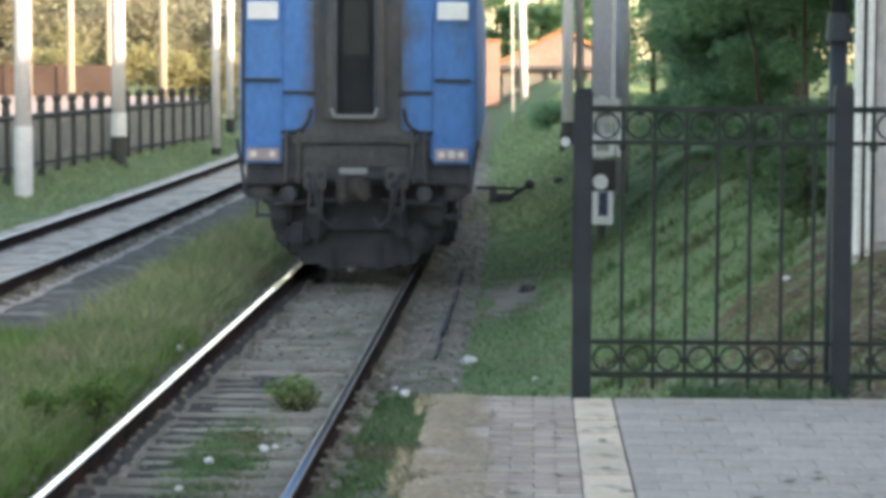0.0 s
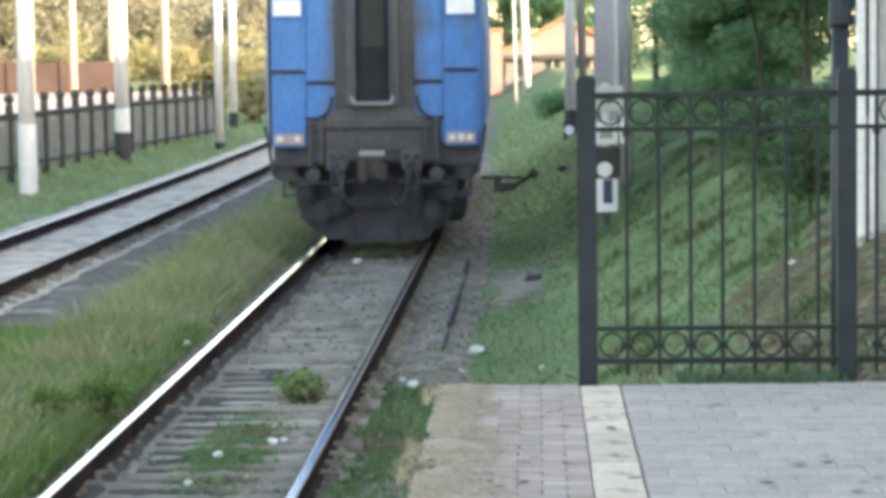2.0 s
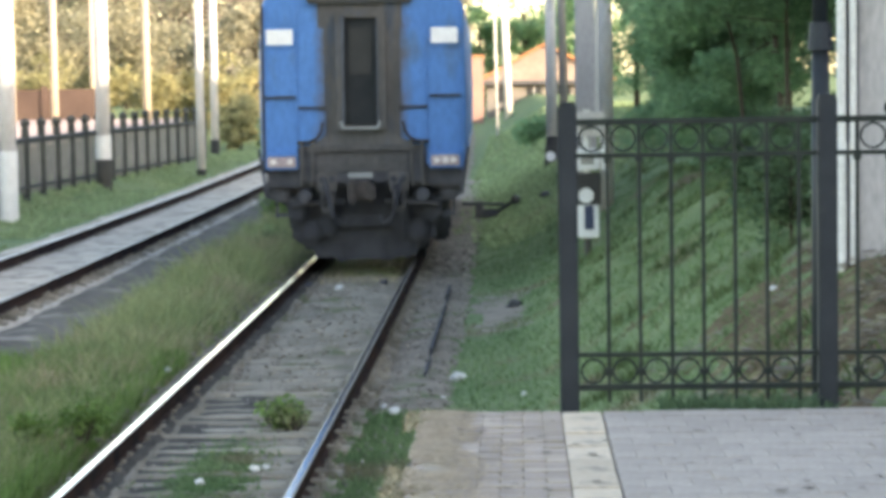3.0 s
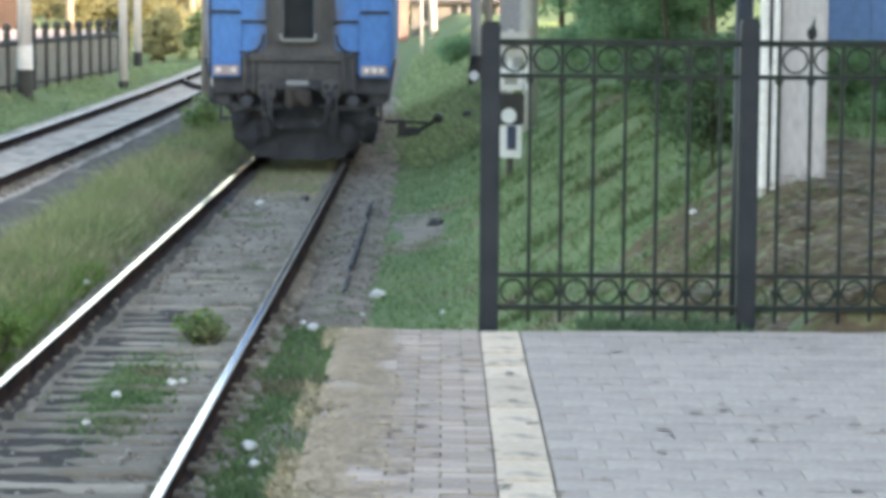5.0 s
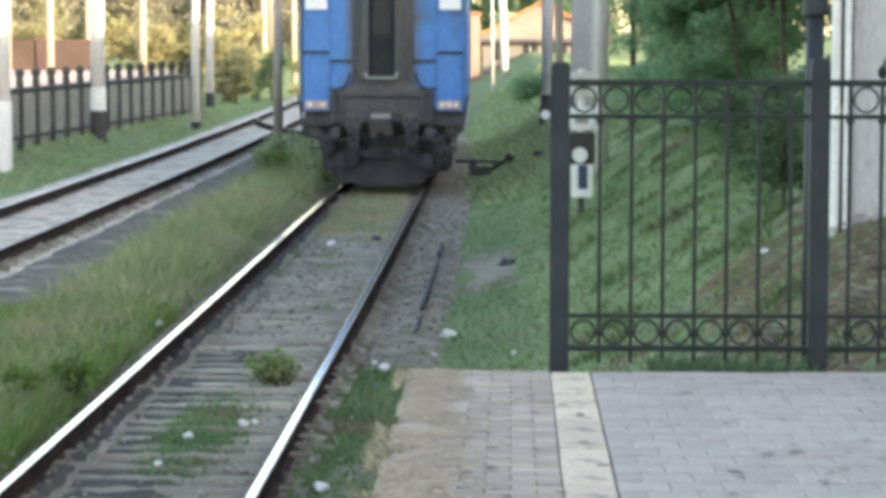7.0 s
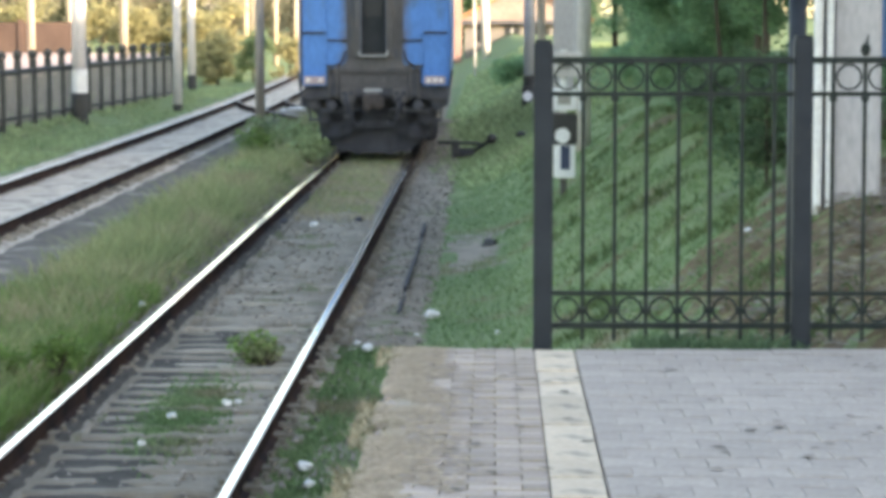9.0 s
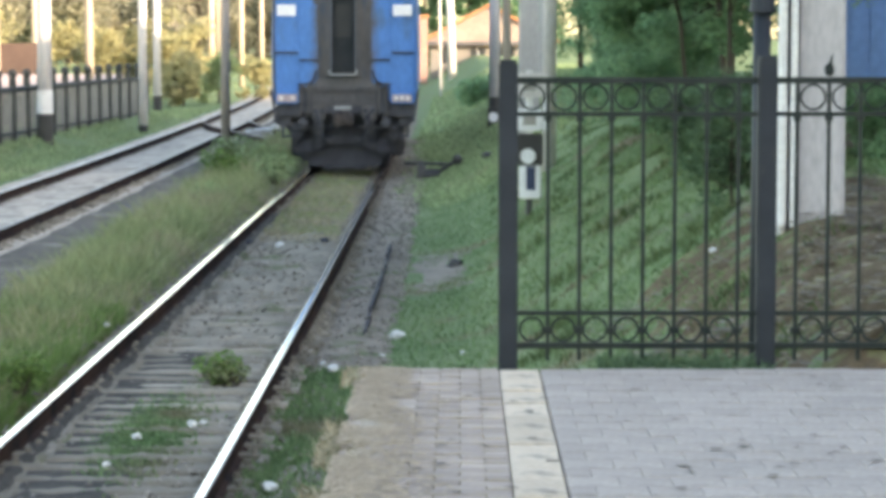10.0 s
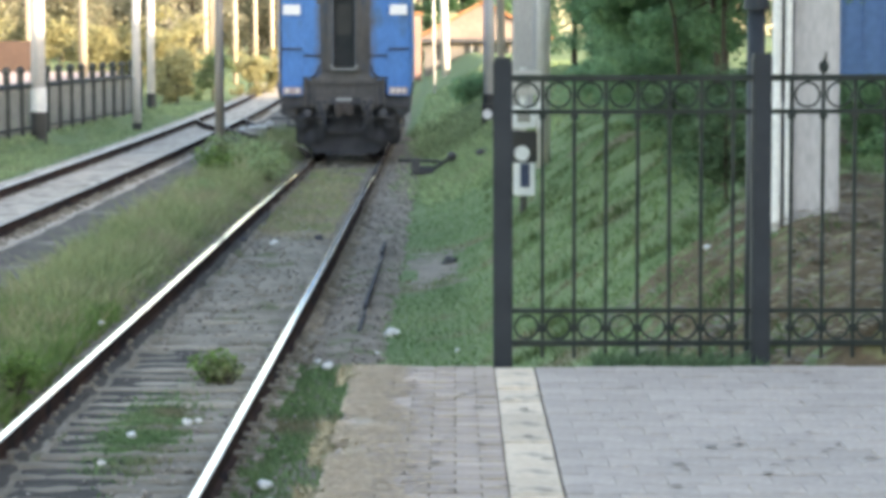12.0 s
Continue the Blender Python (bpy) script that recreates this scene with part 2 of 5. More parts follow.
    house_wall=mat("grey_house_plaster", (0.19, 0.175, 0.16), (0.15, 0.14, 0.13), 0.8, 0.9, 0.2, spec=0.1),
    bluewall=mat("blue_metal_sheet", (0.07, 0.17, 0.38), (0.08, 0.19, 0.42), 0.8, 0.5, 0.1, fine=10),
    dark_blue=mat("dark_blue_paint", (0.03, 0.045, 0.10), (0.04, 0.06, 0.12), 4, 0.6, 0.1),
    black=mat("black_paint", (0.02, 0.02, 0.022), (0.03, 0.03, 0.032), 4, 0.6, 0.1),
    glass=mat("dark_window", (0.015, 0.018, 0.022), (0.022, 0.026, 0.03), 2, 0.45, 0.0, spec=0.3),
)


def grimy_blue():
    """Blue paint with soot that spreads from the gangway, uneven at its edge."""
    m = M["blue"].copy()
    m.name = "sooty_blue_paint"
    nt = m.node_tree
    N, L = nt.nodes.new, nt.links.new
    bs = nt.nodes["Principled BSDF"]
    src = bs.inputs["Base Color"].links[0].from_socket
    tc, sep, ab = N("ShaderNodeTexCoord"), N("ShaderNodeSeparateXYZ"), N("ShaderNodeMath")
    ab.operation = "ABSOLUTE"
    L(tc.outputs["Object"], sep.inputs["Vector"])
    L(sep.outputs["X"], ab.inputs[0])
    nz, add = N("ShaderNodeTexNoise"), N("ShaderNodeMath")
    nz.inputs["Scale"].default_value, nz.inputs["Detail"].default_value = 3.0, 6
    L(tc.outputs["Object"], nz.inputs["Vector"])
    add.operation = "MULTIPLY_ADD"
    add.inputs[1].default_value = 0.45
    L(nz.outputs["Fac"], add.inputs[0])
    L(ab.outputs["Value"], add.inputs[2])
    r = N("ShaderNodeMapRange")
    r.inputs["From Min"].default_value, r.inputs["From Max"].default_value = 0.76, 0.98
    r.inputs["To Min"].default_value, r.inputs["To Max"].default_value = 0.88, 0.0
    L(add.outputs["Value"], r.inputs["Value"])
    mx = N("ShaderNodeMix")
    mx.data_type = "RGBA"
    mx.inputs["B"].default_value = (0.085, 0.083, 0.085, 1)
    L(src, mx.inputs["A"])
    L(r.outputs["Result"], mx.inputs["Factor"])
    L(mx.outputs["Result"], bs.inputs["Base Color"])
    return m


M["sooty"] = grimy_blue()


# ---- building helpers ----
def empty(name, x, y, z, label, category, group="", kind="", turn=0):
    ob = new(name)
    ob.matrix_basis = pose(x, y, z, 0, 0, turn)
    return tagged(ob, label, category, group, kind)


def link_mesh(name, bm, material, smooth=False):
    me = bpy.data.meshes.new(name)
    bm.to_mesh(me)
    bm.free()
    if smooth:
        for p in me.polygons:
            p.use_smooth = True
    for m in (material if isinstance(material, (list, tuple)) else [material]):
        me.materials.append(m)
    return new(name, me)


def part(name, bm, material, parent, label="", smooth=False):
    ob = link_mesh(name, bm, material, smooth)
    ob.parent = parent
    return tagged(ob, label)


def mesh_np(name, verts, faces, material):
    me = bpy.data.meshes.new(name)
    k = faces.shape[1]
    me.vertices.add(len(verts))
    me.vertices.foreach_set("co", np.asarray(verts, dtype=np.float32).ravel())
    me.loops.add(faces.size)
    me.loops.foreach_set("vertex_index", faces.astype(np.int32).ravel())
    me.polygons.add(len(faces))
    me.polygons.foreach_set("loop_start", np.arange(0, faces.size, k, dtype=np.int32))
    me.update(calc_edges=True)
    me.materials.append(material)
    return new(name, me)


def box(bm, x0, x1, y0, y1, z0, z1, bev=0.0):
    r = bmesh.ops.create_cube(bm, size=1.0, matrix=Matrix.Translation(((x0 + x1) / 2, (y0 + y1) / 2, (z0 + z1) / 2)) @ Matrix.Diagonal((x1 - x0, y1 - y0, z1 - z0, 1)))
    if bev:
        es = {e for v in r["verts"] for e in v.link_edges}
        bmesh.ops.bevel(bm, geom=list(es), offset=bev, segments=2, affect="EDGES", clamp_overlap=True)
    return bm


def rod(bm, p, q, r0, r1=None, n=10, caps=True):
    p, q = Vector(p), Vector(q)
    d = q - p
    m = Matrix.Translation((p + q) / 2) @ d.to_track_quat("Z", "Y").to_matrix().to_4x4()
    bmesh.ops.create_cone(bm, cap_ends=caps, segments=n, radius1=r0, radius2=r0 if r1 is None else r1, depth=d.length, matrix=m)
    return bm


def ring(bm, c, r, t, n=16, k=6):
    """A ring in the xz plane."""
    vs = []
    for i in range(n):
        a = 2 * math.pi * i / n
        vs.append([bm.verts.new((c[0] + (r + t * math.cos(b)) * math.cos(a), c[1] + t * math.sin(b), c[2] + (r + t * math.cos(b)) * math.sin(a)))
                   for b in (2 * math.pi * j / k for j in range(k))])
    for i in range(n):
        for j in range(k):
            bm.faces.new((vs[i][j], vs[(i + 1) % n][j], vs[(i + 1) % n][(j + 1) % k], vs[i][(j + 1) % k]))
    return bm


def loft(bm, profiles, closed=True, caps=True):
    rows = [[bm.verts.new(p) for p in prof] for prof in profiles]
    n = len(rows[0])
    for a, b in zip(rows, rows[1:]):
        for i in range(n if closed else n - 1):
            bm.faces.new((a[i], a[(i + 1) % n], b[(i + 1) % n], b[i]))
    if caps and closed:
        bm.faces.new(rows[0][::-1])
        bm.faces.new(rows[-1])
    bmesh.ops.recalc_face_normals(bm, faces=bm.faces)
    return bm


B = bmesh.new


# ---- ground ----
def main_x(y):
    """Centre line of the track on which the train runs."""
    return -2.375 - 0.00008 * max(0.0, y - 18) ** 2


def side_x(y):
    """Centre line of the second track."""
    return -7.55 - 0.00018 * max(0.0, y - 38) ** 2


def main_fall(y):
    """Height of the rails of the first track: the line sags a little farther up."""
    u = min(1.0, max(0.0, (y - 38) / 16.0))
    return -0.085 * u * u * (3 - 2 * u)


def soft_ramp(s, w=0.5):
    return w * math.log1p(math.exp(s / w)) if s < 20 * w else s


def ground_z(x, y):
    far = min(1.0, max(0.0, (y - 36) / 26.0))   # the level verge narrows up the line
    toe = 0.22 - 0.75 * far - 0.012 * max(0.0, y - 55)
    h = (0.69 - 0.16 * far) * soft_ramp(x - toe, 0.22) + 0.05 * soft_ramp(x + 0.5, 0.1)
    h -= soft_ramp(h - 1.72, 0.12)
    n = noise.noise((x * 0.5, y * 0.25, 3.1)) * 0.10 + noise.noise((x * 1.7, y * 1.1, 7.7)) * 0.08 + noise.noise((x * 3.6, y * 2.6, 1.7)) * 0.035
    flat = 0.3 + 0.7 * min(1.0, max(0.0, (x + 0.1) / 0.6))
    if x < -14:
        h += min(0.6, 0.05 * (-14 - x))
    if 54 < y < 94 and x < -9:   # low bank on which the far fence stands
        amp = 0.3 * min(1.0, (y - 54) / 14) + 0.15 * max(0.0, min(1.0, (y - 72) / 12))
        d = min(1.0, max(0.0, (-14.88 + 0.055 * y - x) / 0.7))
        h += amp * min(1.0, (94 - y) / 5) * d * d * (3 - 2 * d)
    if -3.6 < x < -1.3:   # hollow for the gravel
        h -= 0.13
    z = -0.265 + h + n * flat * min(1.0, 0.3 + h)
    if y < 13.5 and x > -0.7:   # cut down to the foot of the platform
        z = min(z, 0.75 + 1.4 * max(0.0, (y - 12.95) / 0.55))
    return z


def soil_at(x, y):
    """Where the slope is bare earth under dead leaves."""
    if 13 < y < 19.5 and x > 0.95 and noise.noise((x * 1.2, y * 0.7, 9)) > 0.02 + 0.05 * (y - 13) - 0.22 * (x - 0.95):
        return True
    return 13 < y < 23 and -0.6 + 0.35 * noise.noise((y * 0.8, x, 4)) < x - (2.6 + 0.07 * (y - 16)) < 2.3


def axis(*spans):
    out = []
    for a, b, s in spans:
        out += list(np.arange(a, b, s))
    return out


def build_ground():
    xs = axis((-1500, -300, 150), (-300, -60, 20), (-60, -16, 3), (-16, -1.2, 0.4), (-1.2, 6, 0.15), (6, 30, 1.5), (30, 300, 30), (300, 1501, 150))
    ys = axis((-400, -20, 40), (-20, 10, 2), (10, 12.5, 0.5), (12.5, 45, 0.25), (45, 110, 1.0), (110, 300, 6), (300, 3001, 150))
    vs = np.array([(x, y, ground_z(x, y) if -300 < x < 300 and y < 900 else ground_z(x, 300)) for y in ys for x in xs])
    nx = len(xs)
    i = np.arange(len(ys) - 1)[:, None] * nx + np.arange(nx - 1)[None, :]
    i = i.ravel()
    g = mesh_np("ground", vs, np.stack([i, i + 1, i + nx + 1, i + nx], 1), M["ground"])
    for p in g.data.polygons:
        p.use_smooth = True
    tagged(g, "grassy ground rising to a slope beside the railway", "ground", kind="structure")


build_ground()


def strip(name, line, x0, x1, y0, y1, z, material, label, category, wobble=0.1, step=0.5, crown=0.0, lie=False, drop=None, dip=None):
    """A lumpy ribbon of ground that follows a line along y."""
    ys = np.arange(y0, y1 + step, step)
    k = max(4, int((x1 - x0) / 0.18))
    vs = []
    for y in ys:
        a = x0 + wobble * noise.noise((y * 0.9, 0.3, 5)) + wobble * 0.6 * noise.noise((y * 3, 1.3, 5))
        b = x1 + wobble * noise.noise((y * 0.9, 9.3, 5)) + wobble * 0.6 * noise.noise((y * 3, 4.3, 5))
        for j in range(k + 1):
            u = j / k
            edge = min(1.0, min(u, 1 - u) * 5)
            px = line(y) + a + (b - a) * u
            vs.append((px, y, (ground_z(px, y) if lie else 0.0) + z - ((0.06 if lie else 0.12) if drop is None else drop) * (1 - edge) + crown * noise.noise((u * 9, y * 2.5, 2)) - (dip(px - line(y), y) if dip else 0.0)))
    n = k + 1
    i = (np.arange(len(ys) - 1)[:, None] * n + np.arange(k)[None, :]).ravel()
    ob = mesh_np(name, np.array(vs), np.stack([i, i + 1, i + n + 1, i + n], 1), material)
    for p in ob.data.polygons:
        p.use_smooth = True
    return tagged(ob, label, category, kind="structure")


def worn_gap(s, y):
    """Gravel washed low along the inner side of the rail and between the near sleepers."""
    trough = 0.05 * max(0.0, 1 - abs(s + 0.62) / 0.16)
    near = 0.06 * min(1.0, max(0.0, (23.5 - y) / 3)) * min(1.0, max(0.0, (0.25 - s) / 0.5))
    return max(trough, near)


strip("ballast_bed", main_x, -1.45, 1.25, -40, 160, -0.195, M["gravel"], "grey gravel bed under the railway track", "gravel", crown=0.05, step=0.22, dip=lambda s, y: worn_gap(s, y) - main_fall(y))
# Dark ribbon paints the rail's shade along its inner side.
strip("oily_trough", main_x, -0.76, -0.60, 13, 42, -0.138, M["dark_earth"], "dark strip standing in for shade along the inner side of the rail", "earth", wobble=0.03, crown=0.02, step=0.15, drop=0.05)
strip("gravel_ridge", main_x, -0.64, -0.53, 13, 40, -0.168, M["gravel"], "pale gravel ridge along the sleeper ends", "gravel", wobble=0.05, crown=0.07, step=0.1, drop=0.05)
strip("oily_hollow", main_x, -0.72, 0.22, 13, 23.6, -0.176, M["dark_earth"], "dark earth between the near sleepers", "earth", wobble=0.2, crown=0.022, step=0.07, drop=0.06)
strip("ballast_bed", side_x, -2.1, 1.4, -40, 190, -0.178, M["pale_gravel"], "grey gravel bed under the second track", "gravel", wobble=0.04, crown=0.03)
strip("ash_path", side_x, 0.9, 2.95, -40, 120, -0.2, M["ash"], "dark grey ash strip beside the second track", "path", crown=0.03)
strip("soil_path", main_x, 0.95, 1.75, 16, 75, -0.222, M["soil"], "bare brown soil walkway beside the track", "path", wobble=0.10, crown=0.012, step=0.12, drop=0.05)


def edging():
    t = empty("path_edging", 0, 0, 0, "old timber edging along the soil walkway", "edging", kind="structure")
    for i in range(6):
        y = 25.5 + i * 1.7
        part("board", box(B(), main_x(y) + 1.40, main_x(y) + 1.44, y, y + 1.66, -0.3, -0.18 + 0.02 * (i * 7 % 4), 0.008), M["under"], t)


edging()
strip("soil_patch", lambda y: -0.28, -0.55, 0.55, 30.0, 35.0, 0.006, M["soil"], "bare brown soil patch in the grass", "soil", wobble=0.3, crown=0.012, step=0.12, lie=True, drop=0.05)
strip("soil_slope", lambda y: 2.6 + 0.07 * (y - 16), -0.55, 2.2, 13.0, 22.5, 0.045, M["leafsoil"], "brown earth and dead leaves on the slope", "soil", wobble=0.5, crown=0.02, step=0.2, lie=True)
strip("soil_slope", lambda y: 1.8 + 0.05 * (y - 13), -0.9, 0.75, 13.0, 20.5, 0.012, M["leafsoil"], "brown earth and dead leaves behind the gate", "soil", wobble=0.5, crown=0.075, step=0.12, lie=True)
strip("soil_streak", lambda y: 1.55 + 0.05 * (y - 16), -0.08, 0.10, 14.2, 18.0, 0.035, M["leafsoil"], "thin brown earth streak in the grass", "soil", wobble=0.28, crown=0.012, step=0.2, lie=True)

# ---- tracks ----
RAIL = [(-0.024, 0.0), (0.024, 0.0), (0.035, -0.006), (0.036, -0.035), (0.02, -0.05), (0.02, -0.135), (0.07, -0.155), (0.07, -0.17), (-0.07, -0.17), (-0.07, -0.155), (-0.02, -0.135), (-0.02, -0.05), (-0.036, -0.035), (-0.035, -0.006)]


def rail(parent, line, off, ys, head="rail_head"):
    bm = B()
    fall = main_fall if line is main_x else lambda y: 0.0
    loft(bm, [[(line(y) + off + u, y, w + fall(y)) for u, w in RAIL] for y in ys])
    for f in bm.faces:
        c = f.calc_center_median()
        z = c.z - fall(c.y)
        f.material_index = 0 if z > -0.0025 else 2 if z > -0.006 else 1
    return part("rail", bm, [M[head], M["rail_side"], M["rail_edge"]], parent, "steel rail with a polished head")


def worn_sleeper(top, seed):
    """Concrete sleeper with crumbled edges, rail chairs and bolts."""
    bm = B()
    rows = []
    for i in range(19):
        x = -1.02 + 2.04 * i / 18
        a = 0.10 * (1 + 0.38 * noise.noise((x * 3.1, seed * 7.3, 1)) + 0.2 * noise.noise((x * 9, seed, 2)))
        b = 0.10 * (1 + 0.38 * noise.noise((x * 3.1, seed * 7.3, 5)) + 0.2 * noise.noise((x * 9, seed, 6)))
        z = top + 0.022 * noise.noise((x * 4, seed * 3.7, 3)) + 0.012 * noise.noise((x * 11, seed, 4))
        rows.append([(x, -a - 0.02, top - 0.15), (x, b + 0.02, top - 0.15), (x, b, z - 0.025), (x, b - 0.025, z), (x, 0, z + 0.004), (x, -a + 0.025, z), (x, -a, z - 0.025)])
    loft(bm, rows)
    for s in (-0.8, 0.8):
        box(bm, s - 0.15, s + 0.15, -0.08, 0.08, top, top + 0.02)
        for k in (-0.11, 0.11):
            rod(bm, (s + k, 0, top), (s + k, 0, top + 0.06), 0.025, n=6)
    return bm


def track(name, line, y0, y1, label, sleepers, top, head=("rail_head", "rail_used")):
    t = empty(name, 0, 0, 0, label, "railway track", "railway tracks", "structure")
    ys = list(np.arange(y0, y1, 3.0))
    for off, h in zip((-0.797, 0.797), head):
        rail(t, line, off, ys, h)
    kinds = [part("sleeper", worn_sleeper(top, k), M["sleeper"], t) for k in range(6)]
    for i, y in enumerate(sleepers):
        o = kinds[i] if i < 6 else kinds[random.randrange(6)].copy()
        if i >= 6:
            scene.collection.objects.link(o)
        o.matrix_basis = pose(line(y) + random.uniform(-0.03, 0.03), y, random.uniform(-0.035, 0.01) * (0.45 if y < 25 else 1.0) + 0.040 * min(1.0, max(0.0, (27 - y) / 5)) + (main_fall(y) if line is main_x else 0.0), 0, random.uniform(-1.0, 1.0), random.uniform(-2.2, 2.2))
    return t


track("main_track", main_x, -40, 190, "railway track with rusty-sided rails half sunk in gravel", np.concatenate([np.arange(-5.5, 25, 0.42), np.arange(25.1, 96, 0.55)]), -0.198)
track("side_track", side_x, -40, 230, "second railway track on grey gravel", np.arange(28, 100, 0.6), -0.187, ("rail_dull", "rail_edge"))


def cross_x(y):
    u = min(1.0, max(0.0, (y - 57.5) / 30.0))
    s = u * u * (3 - 2 * u)
    return main_x(y) * (1 - s) + side_x(y) * s


def crossover():
    t = empty("crossover_track", 0, 0, 0, "curved crossover rails joining the two tracks", "railway track", "railway tracks", "structure")
    for off in (-0.80, 0.80):
        rail(t, cross_x, off, list(np.arange(60.5, 88, 1.5)), "rail_rusted")


crossover()


def gravel_stones():
    """Loose stones of the ballast, as lumps with eight faces."""
    rng = np.random.default_rng(5)
    n = 6500
    y = rng.uniform(14, 62, n) ** 1.0
    x = rng.uniform(-1.5, 1.75, n)
    x = np.array([main_x(v) for v in y]) + x
    keep = ~((y < 23.2) & (x < -2.15) & (rng.random(n) < 0.55))
    x, y = x[keep], y[keep]
    n = len(x)
    s = rng.uniform(0.014, 0.036, n)
    octa = np.array([(1, 0, 0), (0, 1, 0), (-1, 0, 0), (0, -1, 0), (0, 0, 0.8), (0, 0, -0.6)])
    tri = np.array([(0, 1, 4), (1, 2, 4), (2, 3, 4), (3, 0, 4), (1, 0, 5), (2, 1, 5), (3, 2, 5), (0, 3, 5)])
    a = rng.uniform(0, 6.28, n)
    jit = rng.uniform(0.6, 1.3, (n, 6, 1))
    v = octa[None] * jit * s[:, None, None]
    c, sn = np.cos(a)[:, None], np.sin(a)[:, None]
    vx = v[:, :, 0] * c - v[:, :, 1] * sn + x[:, None]
    vy = v[:, :, 0] * sn + v[:, :, 1] * c + y[:, None]
    vz = v[:, :, 2] - 0.185 + 0.012 * rng.standard_normal((n, 1))
    f = (tri[None] + (np.arange(n) * 6)[:, None, None]).reshape(-1, 3)
    ob = mesh_np("loose_gravel", np.stack([vx, vy, vz], 2).reshape(-1, 3), f, M["stone"])
    tagged(ob, "loose grey ballast stones between the rails", "gravel", kind="stuff")


gravel_stones()

# ---- platform ----
PZ = 1.1


def platform():
    bm = B()
    box(bm, -0.50, 9.0, -12, 12.86, -0.4, PZ - 0.03, 0.015)
    p = tagged(link_mesh("platform", bm, M["joint"]), "raised station platform paved with worn tiles", "platform", kind="structure")
    return p


plat = platform()


def gate_post(parent, x, top):
    bm = B()
    box(bm, x - 0.05, x + 0.05, 13.05, 13.15, 0.9, top, 0.008)
    box(bm, x - 0.045, x + 0.045, 13.055, 13.145, top, top + 0.012, 0.004)
    return part("post", bm, M["iron"], parent)


def fence_panel(parent, x0, x1, first, bars, finial=False, gap=0.1655):
    for z, t in ((2.575, 0.017), (2.40, 0.012), (1.358, 0.012), (1.187, 0.016)):
        part("rail", box(B(), x0, x1, 13.1 - t, 13.1 + t, z - t, z + t, 0.004), M["bar_iron"], parent)
    for i in range(bars):
        x = first + gap * i
        bm = B()
        box(bm, x - 0.0095, x + 0.0095, 13.0905, 13.1095, 1.11, 2.575)
        box(bm, x - 0.024, x + 0.024, 13.08, 13.12, 1.25, 1.285, 0.006)
        box(bm, x - 0.02, x + 0.02, 13.08, 13.12, 2.36, 2.40, 0.006)
        part("bar", bm, M["bar_iron"], parent)
    for i in range(bars + 1):
        x = first + gap * (i - 0.5)
        if not x0 + 0.05 < x < x1 - 0.05:
            continue
        part("ring", ring(B(), (x, 13.1, 2.4875), 0.064, 0.0065), M["bar_iron"], parent)
        part("ring", ring(B(), (x, 13.1, 1.2725), 0.062, 0.0065), M["bar_iron"], parent)
    if finial:
        x = first + gap
        bm = B()
        bmesh.ops.create_uvsphere(bm, u_segments=8, v_segments=6, radius=0.03, matrix=Matrix.Translation((x, 13.1, 2.63)) @ Matrix.Diagonal((0.9, 0.5, 1.2, 1)))
        rod(bm, (x, 13.1, 2.64), (x + 0.015, 13.1, 2.71), 0.014, 0.002, 6)
        part("finial", bm, M["bar_iron"], parent)


gate = empty("iron_gate", 0, 0, 0, "dark painted iron gate with rings and upright bars", "gate")
gate_post(gate, 0.265, 2.67)
fence_panel(gate, 0.315, 1.562, 0.4725, 7)
fence = empty("iron_fence", 0, 0, 0, "dark iron fence panel with rings beside the gate", "fence")
gate_post(fence, 1.612, 2.69)
fence_panel(fence, 1.662, 2.945, 1.768, 7, True)
gate_post(fence, 2.995, 2.69)
fence_panel(fence, 3.045, 4.3, 3.14, 7, True)


def lamp_post():
    t = empty("lamp_post", 1.725, 14.3, 0.6, "slim dark green lamp post behind the fence", "lamp post")
    bm = rod(B(), (0, 0, 0), (0, 0, 2.4), 0.06, 0.05, 12)
    rod(bm, (0, 0, 2.4), (0, 0, 5.2), 0.045, 0.035, 12)
    part("pole", bm, M["iron"], t, smooth=True)
    bm = B()
    rod(bm, (0, 0, 2.34), (0, 0, 2.50), 0.075, 0.06, 12)
    part("collar", bm, M["iron"], t)
    part("lantern", rod(B(), (0, 0, 5.2), (0, 0, 5.5), 0.09, 0.14, 8), M["white_sign"], t)


lamp_post()


# ---- train ----
def car_half(z):
    """Half-width of the carriage at a height."""
    if z < 1.25:
        return 1.44 + 0.08 * max(0.0, (z - 1.05) / 0.2)
    if z < 3.75:
        return 1.52 + 0.03 * math.sin((z - 1.25) / 2.5 * math.pi)
    return None


